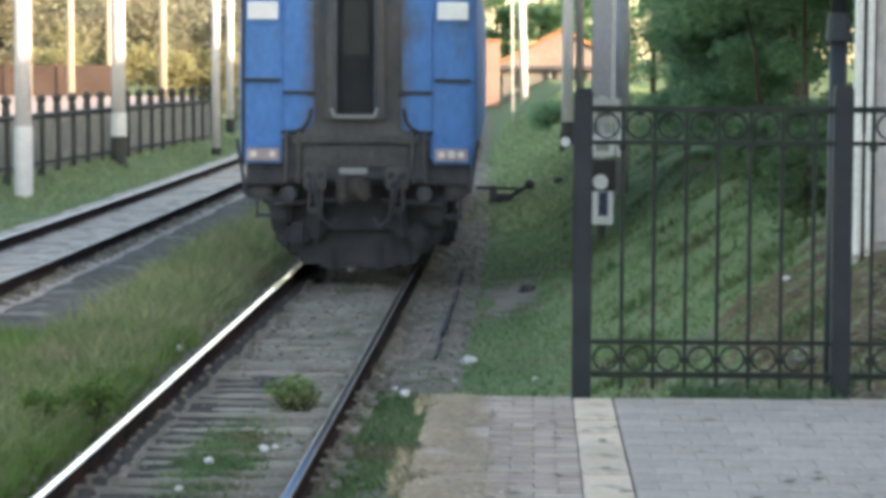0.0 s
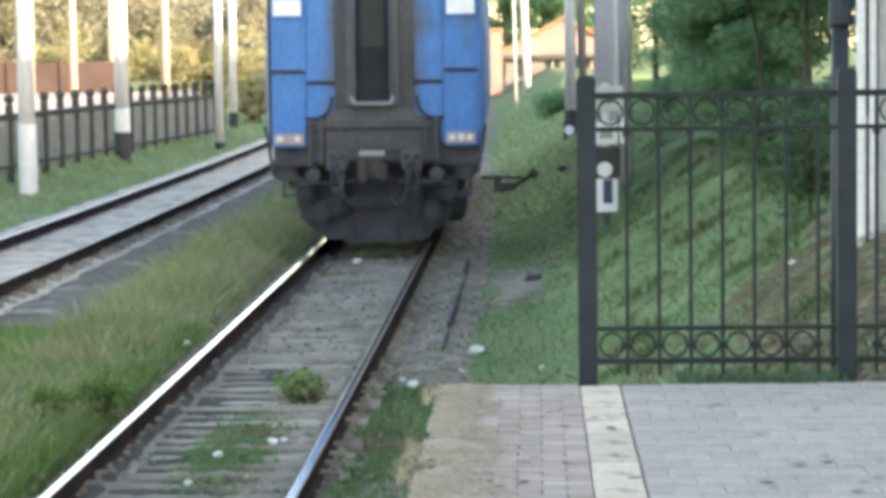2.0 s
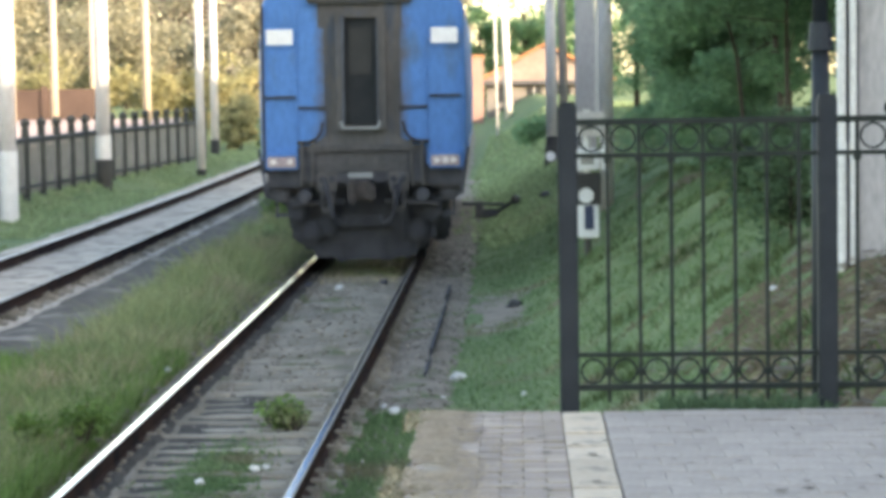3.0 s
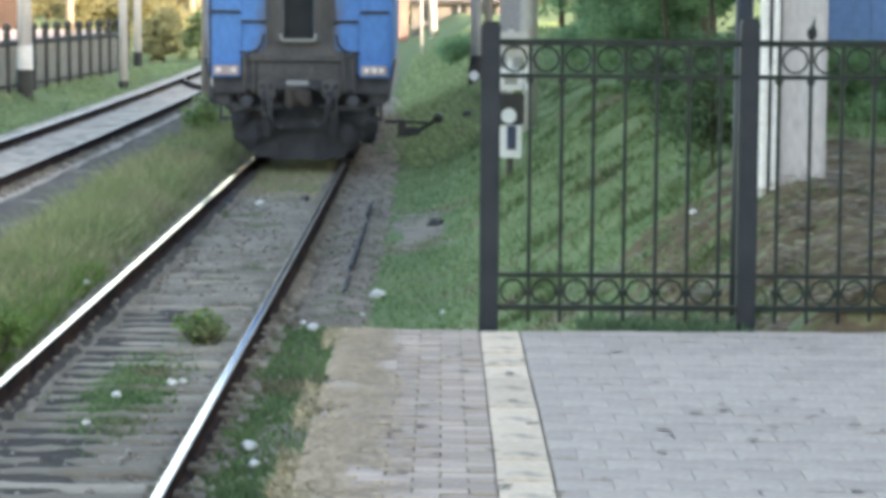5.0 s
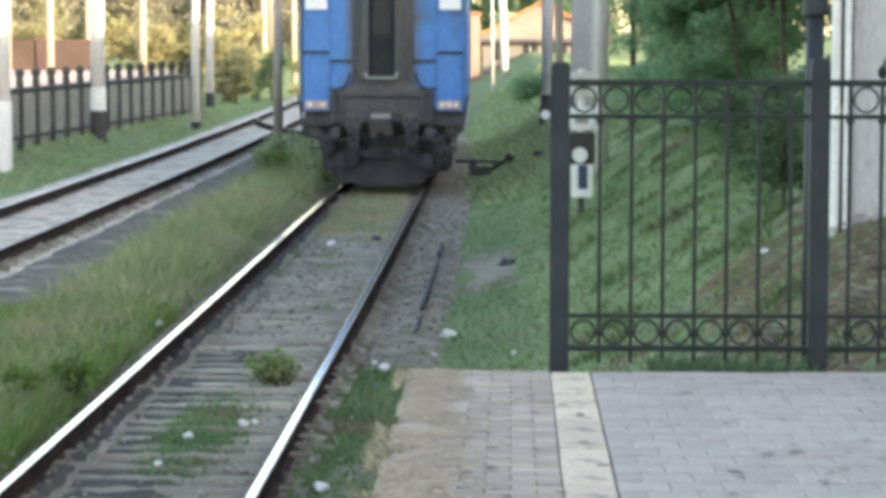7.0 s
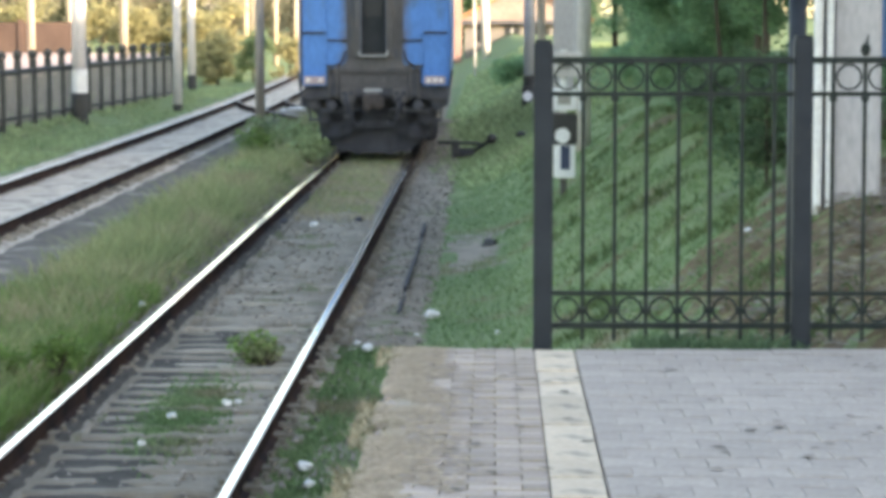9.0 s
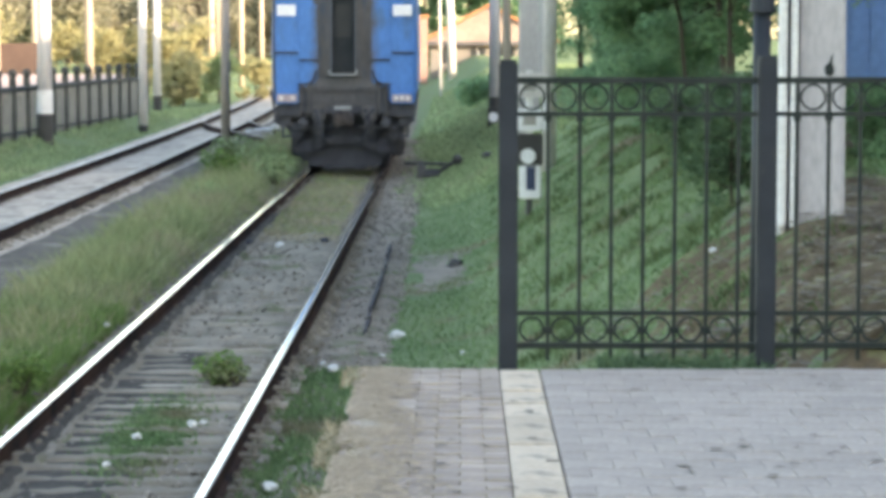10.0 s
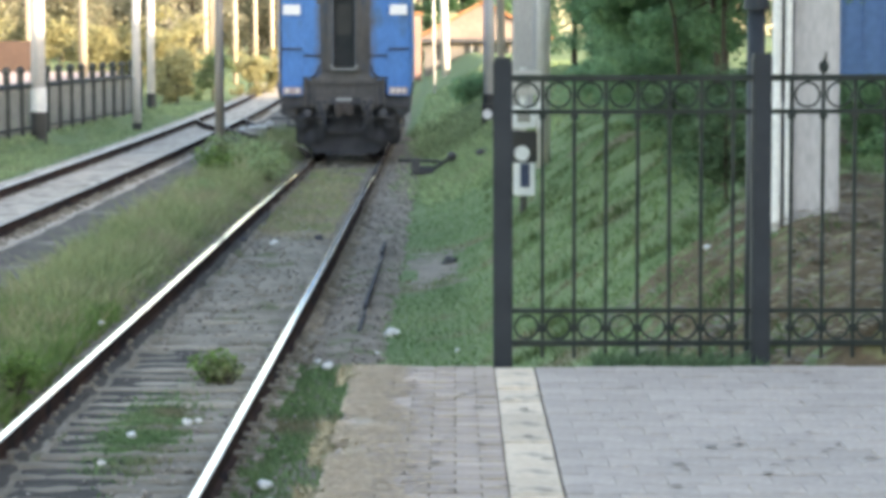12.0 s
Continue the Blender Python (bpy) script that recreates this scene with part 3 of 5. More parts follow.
def carriage():
    t = empty("passenger_carriage", 0, 0, 0, "blue passenger railway carriage with a grimy end door, rolling away", "train carriage")
    prof = []
    left = [(car_half(z), z) for z in (1.50, 1.75, 2.0, 2.6, 3.2, 3.7)]
    roof = [(1.52, 3.86), (1.42, 4.06), (1.20, 4.32), (0.98, 4.50), (0.6, 4.63), (0.2, 4.68)]
    right = left + roof
    outline = [(x, z) for x, z in right] + [(-x, z) for x, z in reversed(right)]
    bm = B()
    loft(bm, [[(x * s, y, 1.5 + (z - 1.5) * (0.985 if s < 1 else 1)) for x, z in outline] for y, s in ((0.0, 0.985), (0.06, 1.0), (24.4, 1.0), (24.5, 0.985))])
    part("body", bm, M["sooty"], t, smooth=False)
    # end wall panels: outer door-post covers, stepped inner covers
    for s in (-1, 1):
        for x0, x1, z0, z1, d in ((0.98, 1.46, 2.52, 3.22, 0.025), (0.98, 1.46, 1.66, 2.47, 0.03), (0.56, 0.96, 2.36, 3.56, 0.045), (0.56, 0.96, 1.84, 2.31, 0.05), (0.98, 1.44, 3.62, 3.95, 0.02)):
            a, b = sorted((s * x0, s * x1))
            part("end_panel", box(B(), a, b, -d, 0.01, z0, z1, 0.012), M["sooty"], t)
        for x0, x1, z in ((1.0, 1.47, 2.525), (0.55, 0.97, 2.365), (0.52, 0.97, 1.85)):
            a, b = sorted((s * x0, s * x1))
            part("step_bar", box(B(), a, b, -0.075, 0.0, z - 0.018, z + 0.018, 0.006), M["black"], t)
        a, b = sorted((s * 1.0, s * 1.46))
        plate = part("sign_frame", box(B(), a, b, -0.03, 0.0, 3.26, 3.58, 0.01), M["blue"], t)
        a, b = sorted((s * 1.035, s * 1.435))
        part("sign_plate", box(B(), a, b, -0.045, -0.03, 3.31, 3.54, 0.006), M["white_sign"], plate, "blank white sign plate")
        # low tail-lamp box
        a, b = sorted((s * 0.98, s * 1.47))
        lb = part("lamp_box", box(B(), a, b, -0.12, 0.06, 1.44, 1.69, 0.02), M["blue"], t)
        part("lens_plate", box(B(), a + 0.03, b - 0.03, -0.135, -0.12, 1.475, 1.64, 0.01), M["lamp_pink"], lb, "dull pink tail-lamp glass")
        for k, r in ((0.12, 0.05), (0.25, 0.06), (0.37, 0.05)):
            part("lens", rod(B(), (a + k, -0.12, 1.56), (a + k, -0.15, 1.56), r, r * 0.8, 12), M["lamp_white"] if k != 0.25 or s > 0 else M["lamp_pink"], lb)
        bm = B()
        pts = [(s * 0.99, -0.10, 1.845), (s * 0.82, -0.11, 1.85), (s * 0.70, -0.12, 1.90), (s * 0.63, -0.12, 2.0), (s * 0.60, -0.10, 2.15)]
        for p, q in zip(pts, pts[1:]):
            rod(bm, p, q, 0.022, n=8)
        part("grab_rail", bm, M["black"], t, "bent black grab rail")
        # corner pillar edge, handrail
        part("handrail", rod(B(), (s * 0.53, -0.10, 1.75), (s * 0.53, -0.10, 3.3), 0.012, n=6), M["dirty"], t)
        part("corner_trim", box(B(), *sorted((s * 1.475, s * 1.515)), -0.02, 0.02, 1.4, 3.9, 0.008), M["black"] if s < 0 else M["blue"], t)
    # gangway: dark surround, grey frame, door leaf
    bm = B()
    box(bm, -0.66, 0.60, -0.035, 0.0, 1.86, 4.0, 0.02)
    part("gangway_panel", bm, M["dirty"], t, "soot-grey steel gangway surround")
    part("canopy", box(B(), -0.82, 0.76, -0.14, 0.0, 3.92, 4.06, 0.03), M["dirty"], t)
    bm = B()
    for a, b, z0, z1 in ((-0.40, -0.28, 2.02, 3.80), (0.24, 0.36, 2.02, 3.80), (-0.28, 0.24, 3.70, 3.80)):
        box(bm, a, b, -0.16, -0.03, z0, z1, 0.015)
    part("gangway_frame", bm, M["dirty"], t)
    bm = B()
    box(bm, -0.30, -0.262, -0.19, -0.10, 2.12, 3.70, 0.01)
    box(bm, 0.218, 0.24, -0.19, -0.10, 2.12, 3.70, 0.01)
    part("door_trim", bm, M["trim_dark"], t, "dull blue-grey door trim")
    bm = B()
    box(bm, -0.29, 0.23, -0.22, -0.10, 2.03, 2.075, 0.015)
    for sx in (-0.29, 0.23):
        rod(bm, (sx, -0.17, 2.05), (sx + (0.035 if sx > 0 else -0.035), -0.17, 2.16), 0.025, n=8)
    part("door_sill", bm, M["grey_trim"], t, "pale grey door sill with upturned ends")
    door = part("end_door", box(B(), -0.26, 0.22, -0.06, -0.03, 2.10, 3.70, 0.01), M["door_dark"], t, "dark end door")
    part("window", box(B(), -0.19, 0.15, -0.07, -0.055, 2.85, 3.55, 0.01), M["glass"], door)
    # sloped footplate under the door
    bm = B()
    loft(bm, [[(-0.42, -0.05, 2.05), (0.38, -0.05, 2.05), (0.72, -0.10, 1.80), (-0.76, -0.10, 1.80)], [(-0.42, -0.02, 2.05), (0.38, -0.02, 2.05), (0.72, 0.0, 1.80), (-0.76, 0.0, 1.80)]])
    part("footplate", bm, M["dirty"], t)
    part("headstock", box(B(), -0.98, 0.94, -0.10, 0.3, 1.22, 1.80, 0.03), M["under"], t)
    # Added dark sheet filling the shaded outline below the carriage end.
    bm = B()
    loft(bm, [[(x, y, z) for x, z in ((-1.45, 1.45), (-1.43, 1.2), (-1.30, 1.14), (-1.29, 0.92), (-1.19, 0.86), (-1.15, 0.54), (-1.03, 0.46), (-0.98, 0.28), (-0.84, 0.24), (-0.76, 0.10), (-0.50, 0.09), (-0.42, 0.03), (0.02, 0.06), (0.36, 0.03), (0.52, 0.09), (0.74, 0.10), (0.82, 0.25), (0.96, 0.30), (1.0, 0.46), (1.12, 0.54), (1.16, 0.86), (1.27, 0.94), (1.37, 1.2), (1.41, 1.45))] for y in (0.35, 0.45)])
    part("end_apron", bm, M["soot"], t)
    for s in (-1, 1):
        for x, z0, z1, w in ((1.28, 0.95, 1.42, 0.15), (1.02, 0.62, 1.0, 0.14), (0.80, 0.34, 0.66, 0.14), (0.55, 0.4, 1.0, 0.10)):
            part("gear_case", box(B(), s * x - w, s * x + w, 0.12, 0.36, z0, z1, 0.06), M["under" if z0 > 0.9 else "soot"], t)
        part("air_pipe", rod(B(), (s * 0.3, 0.05, 0.95), (s * 1.1, 0.05, 0.9), 0.035, n=8), M["under"], t)
    for x, z0, z1, w in ((-0.98, 0.30, 0.52, 0.05), (-0.36, 0.0, 0.30, 0.03), (0.28, 0.02, 0.34, 0.025), (0.62, 0.06, 0.3, 0.05), (1.02, 0.36, 0.6, 0.05)):
        part("hanger", box(B(), x - w, x + w, 0.28, 0.35, z0, z1, 0.02), M["soot"], t)
    part("axle_guard", box(B(), -0.7, 0.66, 0.2, 0.3, 0.55, 0.72, 0.02), M["soot"], t)
    part("headstock_beam", box(B(), -0.86, 0.82, -0.16, -0.10, 1.70, 1.80, 0.02), M["grime"], t)
    part("headstock_plate", box(B(), -0.70, 0.66, -0.118, -0.10, 1.40, 1.68, 0.01), M["grime"], t)
    for x in (-0.22, -0.12, 0.02, 0.14):
        part("number_bar", box(B(), x, x + 0.07, -0.128, -0.117, 1.50, 1.62), M["dirty"], t)
    # coupler
    cp = part("coupler", box(B(), -0.16, 0.16, -0.75, 0.2, 1.0, 1.28, 0.06), M["rusty"], t)
    bm = B()
    box(bm, -0.21, -0.08, -0.95, -0.6, 0.94, 1.30, 0.05)
    box(bm, 0.06, 0.20, -0.85, -0.6, 0.98, 1.26, 0.05)
    part("coupler_jaw", bm, M["rusty"], cp)
    part("coupler_plate", box(B(), -0.20, 0.16, -0.70, -0.62, 1.33, 1.41, 0.01), M["grey_trim"], cp, "pale grey metal plate")
    for x in (-0.55, 0.52):
        pl = part("socket_plate", box(B(), x - 0.15, x + 0.15, -0.15, -0.1, 1.10, 1.40, 0.02), M["dirty"], t, "grey steel plate with socket holes")
        for dx, dz, r in ((-0.075, 0.04, 0.05), (0.075, 0.04, 0.05), (-0.03, -0.09, 0.06)):
            part("socket", rod(B(), (x + dx, -0.16, 1.25 + dz), (x + dx, -0.145, 1.25 + dz), r, r, 12), M["soot"], pl)
        bm = B()
        for dx in (-0.06, 0.07):
            rod(bm, (x + dx, -0.17, 1.12), (x + dx * 1.3, -0.22, 0.86), 0.03, 0.022, n=8)
        box(bm, x - 0.09, x + 0.10, -0.24, -0.18, 0.80, 0.88, 0.02)
        part("hose_end", bm, M["grime"], t)
    for x in (-0.92, -0.76, 0.72, 0.88):
        bm = rod(B(), (x, -0.14, 1.50), (x, -0.14, 1.86), 0.026, n=8)
        rod(bm, (x, -0.14, 1.50), (x * 1.02, -0.1, 1.18), 0.022, n=8)
        part("cable_drop", bm, M["dirty"], t, "grey jumper cable")
    for s in (-1, 1):
        part("side_roller", rod(B(), (s * 1.36 - 0.04, 0.2, 1.10), (s * 1.36 - 0.04, 0.34, 1.10), 0.13, n=14), M["soot"], t)
    for x in (-0.58, 0.56):
        bm = B()
        pts = [Vector((x, -0.2, 1.3)), Vector((x * 0.9, -0.34, 1.0)), Vector((x * 0.75, -0.36, 0.72)), Vector((x * 0.55, -0.3, 0.62)), Vector((x * 0.4, -0.26, 0.75))]
        for p, q in zip(pts, pts[1:]):
            rod(bm, p, q, 0.028, n=8)
        part("brake_hose", bm, M["soot"], t)
    for s in (-1, 1):
        # buffers folded under the lamp boxes, steps
        part("buffer", rod(B(), (s * 0.88, -0.34, 1.05), (s * 0.88, 0.1, 1.05), 0.10, 0.10, 14), M["under"], t)
        bm = B()
        for z in (0.72, 0.95, 1.18):
            box(bm, *sorted((s * 1.02, s * 1.36)), 0.15, 0.45, z, z + 0.04)
        for x in (1.02, 1.34):
            box(bm, s * x - 0.02, s * x + 0.02, 0.28, 0.32, 0.7, 1.4)
        part("step_ladder", bm, M["under"], t)
        bm = rod(B(), (s * 1.50, -0.02, 1.30), (s * 1.57, -0.06, 1.75), 0.025, n=8)
        rod(bm, (s * 1.50, -0.02, 1.30), (s * 1.46, 0.0, 1.05), 0.03, n=8)
        part("lever", bm, M["under"], t)
    part("sill", box(B(), -1.46, 1.46, 0.02, 24.4, 1.16, 1.51, 0.02), M["under"], t)
    part("underframe_box", box(B(), -1.25, 1.25, 0.9, 23.6, 0.75, 1.17, 0.04), M["under"], t)
    for yb in (3.2, 21.3):
        bg = part("bogie", box(B(), -1.18, 1.18, yb - 0.35, yb + 0.35, 0.5, 0.85, 0.05), M["under"], t)
        for s in (-1, 1):
            bm = box(B(), *sorted((s * 0.98, s * 1.2)), yb - 1.9, yb + 1.9, 0.42, 0.72, 0.05)
            for d in (-1.2, 1.2):
                box(bm, *sorted((s * 0.95, s * 1.24)), yb + d - 0.22, yb + d + 0.22, 0.28, 0.70, 0.05)
            part("side_frame", bm, M["under"], bg)
            for d in (-1.2, 1.2):
                part("spring", rod(B(), (s * 1.08, yb + d, 0.62), (s * 1.08, yb + d, 0.95), 0.12, n=12), M["under"], bg)
        part("brake_beam", box(B(), -0.95, 0.95, yb - 2.0, yb - 1.9, 0.35, 0.55, 0.02), M["under"], bg)
    part("cross_beam", box(B(), -1.12, 1.12, 0.5, 0.9, 0.38, 1.17, 0.05), M["under"], t)
    part("plough_plate", box(B(), -0.98, 0.94, 0.86, 0.92, 0.16, 0.5, 0.03), M["under"], t)
    wheels = []
    for yb in (3.2, 21.3):
        for d in (-1.2, 1.2):
            bm = B()
            rod(bm, (-1.0, 0, 0), (1.0, 0, 0), 0.08, n=10)
            for s in (-1, 1):
                rod(bm, (s * 0.73, 0, 0), (s * 0.865, 0, 0), 0.475, n=28)
                rod(bm, (s * 0.70, 0, 0), (s * 0.735, 0, 0), 0.50, n=28)
                for k in range(4):
                    a = k * math.pi / 2
                    rod(bm, (s * 0.87, 0.25 * math.cos(a), 0.25 * math.sin(a)), (s * 0.89, 0.25 * math.cos(a), 0.25 * math.sin(a)), 0.06, n=8)
            w = part("wheelset", bm, M["under"], t, "worn steel wheel pair on an axle")
            w.matrix_basis = pose(0, yb + d, 0.475)
            wheels.append((w, yb + d))
    for o in t.children:   # the body rides on its springs
        if not o.name.startswith(("wheelset", "bogie")):
            o.location.z += 0.045
    return t, wheels


train, wheelsets = carriage()


# ---- poles ----
def pole(x, y, w, h, label, name="concrete_pole", material="concrete", z=None, lean=0.0, foot=None, square=False, foot_h=1.2, category="pole", foot_mat="whitewash"):
    z = ground_z(x, y) if z is None else z
    t = empty(name, x, y, z - 0.3, label, category, "poles along the railway")
    bm = B()
    if square:
        loft(bm, [[(sx * r + lean * u, sy * r * 0.8, u) for sx, sy in ((-0.5, -0.42), (-0.42, -0.5), (0.42, -0.5), (0.5, -0.42), (0.5, 0.42), (0.42, 0.5), (-0.42, 0.5), (-0.5, 0.42))] for u, r in ((0, w), (h, w * 0.85))])
    else:
        rod(bm, (0, 0, 0), (lean * h, 0, h), w / 2, w * 0.36, 14)
    part("shaft", bm, M[material], t, smooth=not square)
    if foot:
        f = foot_h + 0.3
        part("painted_foot", rod(B(), (0, 0, 0), (lean * f, 0, f), w / 2 + 0.012, w / 2 + 0.008, 14), M[foot_mat], t, foot)
    return t


pole(-11.25, 55.3, 0.40, 9.5, "pale concrete catenary pole with a whitewashed foot", foot="whitewashed pole foot", foot_h=1.6)
near_pole = pole(-11.48, 69.6, 0.42, 9.5, "pale concrete catenary pole close before the dark fence", foot="dark painted pole foot", foot_h=0.75, foot_mat="grey_iron")
part("painted_band", rod(B(), (0, 0, 1.07), (0, 0, 1.72), 0.222, 0.219, 14), M["whitewash"], near_pole, "whitewashed band")
pole(-10.2, 81.0, 0.30, 9.5, "slim concrete pole beside the second track", foot="dark concrete block", foot_h=0.25, foot_mat="black")
pole(-11.3, 94.0, 0.32, 9.5, "slim concrete pole with a dark foot", foot="dark painted pole foot", foot_h=0.9, foot_mat="black")
for x, y, w, h in ((-18.6, 101, 0.34, 9), (-22.5, 112, 0.30, 8), (-15.3, 104, 0.36, 9), (-24.5, 104, 0.28, 9), (-14.6, 148, 0.42, 9), (-13.7, 158, 0.36, 9), (-11.8, 150, 0.30, 8), (-10.8, 158, 0.62, 9), (-12.6, 175, 0.36, 8), (-16.3, 170, 0.34, 9), (-13.0, 137, 0.26, 8), (-20.6, 122, 0.30, 9)):
    pole(x, y, w, h, "tall pale pole standing in evening sun", name="tall_pole", material="warm_pole")
pole(-5.75, 61.8, 0.25, 7.5, "weathered grey-brown pole between the two tracks", name="wooden_pole", material="brown_pole")
pole(-0.45, 150, 0.5, 9, "pale pole far up the line", name="tall_pole", lean=-0.03)
pole(-0.9, 120, 0.12, 8, "thin wire pole far up the line", name="thin_pole", lean=-0.012)
pole(0.87, 62.0, 0.30, 8.0, "pale pole with a dark foot on the grass slope", foot="dark painted pole foot", foot_h=0.75, foot_mat="black")
pole(0.86, 44.0, 0.16, 8.0, "thin weathered pole on the grass slope", name="thin_pole", material="brown_pole", lean=-0.012)
pole(1.43, 40.0, 0.24, 8.0, "slim pale pole on the grass slope", name="thin_pole")
pole(1.38, 50.0, 0.42, 9.0, "thick grey concrete catenary pole on the grass slope", square=True, material="grey_concrete")
pole(2.78, 80.0, 0.50, 9.0, "grey concrete pole with a stained face farther up the slope", square=True, material="grey_concrete")
big = pole(2.64, 18.5, 0.38, 9.0, "thick ribbed pale concrete pole behind the fence", square=True, material="old_concrete")


def pole_ribs():
    for x, r in ((-0.283, 0.034), (-0.198, 0.028)):
        bm = rod(B(), (x, -0.2, 0.1), (x, -0.2, 8), r, n=10)
        for z in (1.1, 2.3, 3.5):
            rod(bm, (x, -0.2, z), (x, -0.2, z + 0.06), r + 0.006, n=10)
        part("conduit", bm, M["whitewash"], big, "white conduit pipe")
    # Thin dark strip, no real cable: draws the shaded groove beside the pipe.
    part("cable", box(B(), -0.170, -0.154, -0.18, -0.148, 0.3, 8, 0.003), M["under"], big, "dark strip drawing the shaded groove beside the pipe")
    # Dark backing that paints the shaded gap between the two pipes.
    part("cable_tray", box(B(), -0.30, -0.19, -0.15, -0.12, 0.2, 8, 0.004), M["under"], big, "dark backing strip for the shaded gap between the pipes")


pole_ribs()


def track_sign():
    """Plates fixed to the thick pole: two white boxes, a black plate with a white disc, a pale plate under it."""
    t = empty("signal_plates", 1.0, 34.7, 0.6, "white boxes and black plate with white disc on pole", "trackside sign")
    part("post", rod(B(), (-0.03, 0.06, -0.5), (-0.03, 0.06, 0.5), 0.05, n=10), M["grey_iron"], t)
    part("upper_post", rod(B(), (-0.03, 0.06, 0.5), (-0.03, 0.06, 1.75), 0.05, n=10), M["whitewash"], t, "whitewashed upper post")
    part("upper_box", box(B(), -0.20, 0.22, -0.12, 0.0, 1.38, 1.72, 0.02), M["concrete"], t)
    part("lower_box", box(B(), -0.20, 0.14, -0.12, 0.0, 0.92, 1.22, 0.02), M["white_sign"], t)
    for z0, z1 in ((1.47, 1.62), (1.0, 1.12)):
        part("marking", box(B(), -0.12, 0.06, -0.128, -0.119, z0, z1), M["plaster"], t)
    part("black_plate", box(B(), -0.20, 0.16, -0.06, 0.0, 0.44, 0.88, 0.02), M["black"], t)
    part("disc", rod(B(), (-0.05, -0.06, 0.57), (-0.05, -0.085, 0.57), 0.105, n=20), M["white_sign"], t, "round white disc")
    plate = part("pale_plate", box(B(), -0.17, 0.13, -0.05, 0.0, -0.02, 0.46, 0.02), M["white_sign"], t)
    part("slit", box(B(), -0.075, 0.055, -0.058, -0.049, 0.10, 0.43, 0.003), M["dark_blue"], plate, "dark blue upright bar")
    part("grey_edge", box(B(), 0.16, 0.24, -0.11, -0.02, 0.92, 1.38, 0.01), M["white_sign"], t)


track_sign()


def pole_lamp():
    t = empty("pole_marker", 0.83, 61.7, 0.5, "small white round marker on a black plate", "trackside sign")
    part("plate", box(B(), -0.14, 0.16, -0.04, 0.1, -0.05, 0.62, 0.02), M["black"], t)
    part("disc", rod(B(), (0.0, -0.04, 0.36), (0.0, -0.07, 0.36), 0.12, n=16), M["white_sign"], t)


pole_lamp()


def point_lever():
    """Hand lever and rods of the turnout beside the main track."""
    x, y = -0.48, 53.5
    z = ground_z(x, y)
    t = empty("point_lever", x, y, z, "black hand-thrown point lever with a weight on the grass", "point lever")
    part("base", box(B(), -0.45, 0.10, -0.15, 0.15, -0.02, 0.12, 0.03), M["black"], t)
    part("drive_rod", rod(B(), (-0.7, 0, 0.36), (0.2, 0, 0.34), 0.035, n=8), M["black"], t)
    part("arm", rod(B(), (0.0, 0, 0.15), (0.42, -0.1, 0.42), 0.045, n=8), M["black"], t)
    bm = B()
    bmesh.ops.create_icosphere(bm, subdivisions=2, radius=0.11, matrix=Matrix.Translation((0.44, -0.1, 0.44)))
    part("weight", bm, M["black"], t, smooth=True)
    part("bracket", box(B(), -0.42, -0.25, -0.1, 0.1, 0.1, 0.4, 0.02), M["dirty"], t)
    part("rod_end", box(B(), -0.25, 0.05, -0.12, 0.05, 0.10, 0.24, 0.02), M["under"], t)


point_lever()


def point_machine(x, y):
    t = empty("point_machine", x, y, -0.2, "pale grey point machine beside the turnout", "point machine")
    part("case", box(B(), -0.34, 0.34, -0.2, 0.2, 0.0, 0.22, 0.05), M["grey_concrete"], t)
    part("lid", box(B(), -0.20, 0.36, -0.23, 0.23, 0.22, 0.27, 0.02), M["white_sign"], t)
    part("throw_bar", rod(B(), (-1.2, 0, 0.1), (-0.3, 0, 0.1), 0.035, n=8), M["black"], t)


point_machine(-6.0, 76.0)
point_machine(-5.2, 88.0)


def weight_on_grass(x, y, r):
    bm = B()
    bmesh.ops.create_icosphere(bm, subdivisions=2, radius=r, matrix=Matrix.Diagonal((1.2, 1, 0.8, 1)))
    ob = link_mesh("iron_weight", bm, M["black"])
    ob.matrix_basis = pose(x, y, ground_z(x, y) + r * 0.6)
    tagged(ob, "black iron counterweight lying in the grass", "weight")


weight_on_grass(0.6, 52.5, 0.12)


def rubbish(name, x, y, s, material, label, category, z=None):
    bm = B()
    bmesh.ops.create_icosphere(bm, subdivisions=2, radius=s * 0.85)
    for v in bm.verts:
        v.co *= 1 + 0.5 * noise.noise(v.co * (1.3 / s) + Vector((x, y, 0)))
        v.co.z *= 0.65
    ob = link_mesh(name, bm, M[material])
    s *= 0.85
    ob.matrix_basis = pose(x, y, (ground_z(x, y) if z is None else z) + s * 0.35, 0, 0, x * 90)
    return tagged(ob, label, category)


for x, y, s in ((-0.627, 25.5, 0.105), (-1.11, 22.1, 0.06), (-1.22, 22.5, 0.035), (-0.74, 24.0, 0.04), (-2.36, 18.3, 0.045), (-2.53, 35.3, 0.075), (-2.42, 17.1, 0.035), (-2.02, 18.9, 0.05), (-1.95, 19.0, 0.035),
                (-1.22, 16.2, 0.06), (-1.15, 15.6, 0.045), (-0.3, 21.8, 0.05), (0.05, 23.6, 0.04), (2.04, 20.0, 0.045), (-3.6, 25.5, 0.045)):
    rubbish("pale_stone", x, y, s, "pale_stone", "pale white stone lying beside the track", "stone", z=-0.14 if x < -1 else None)
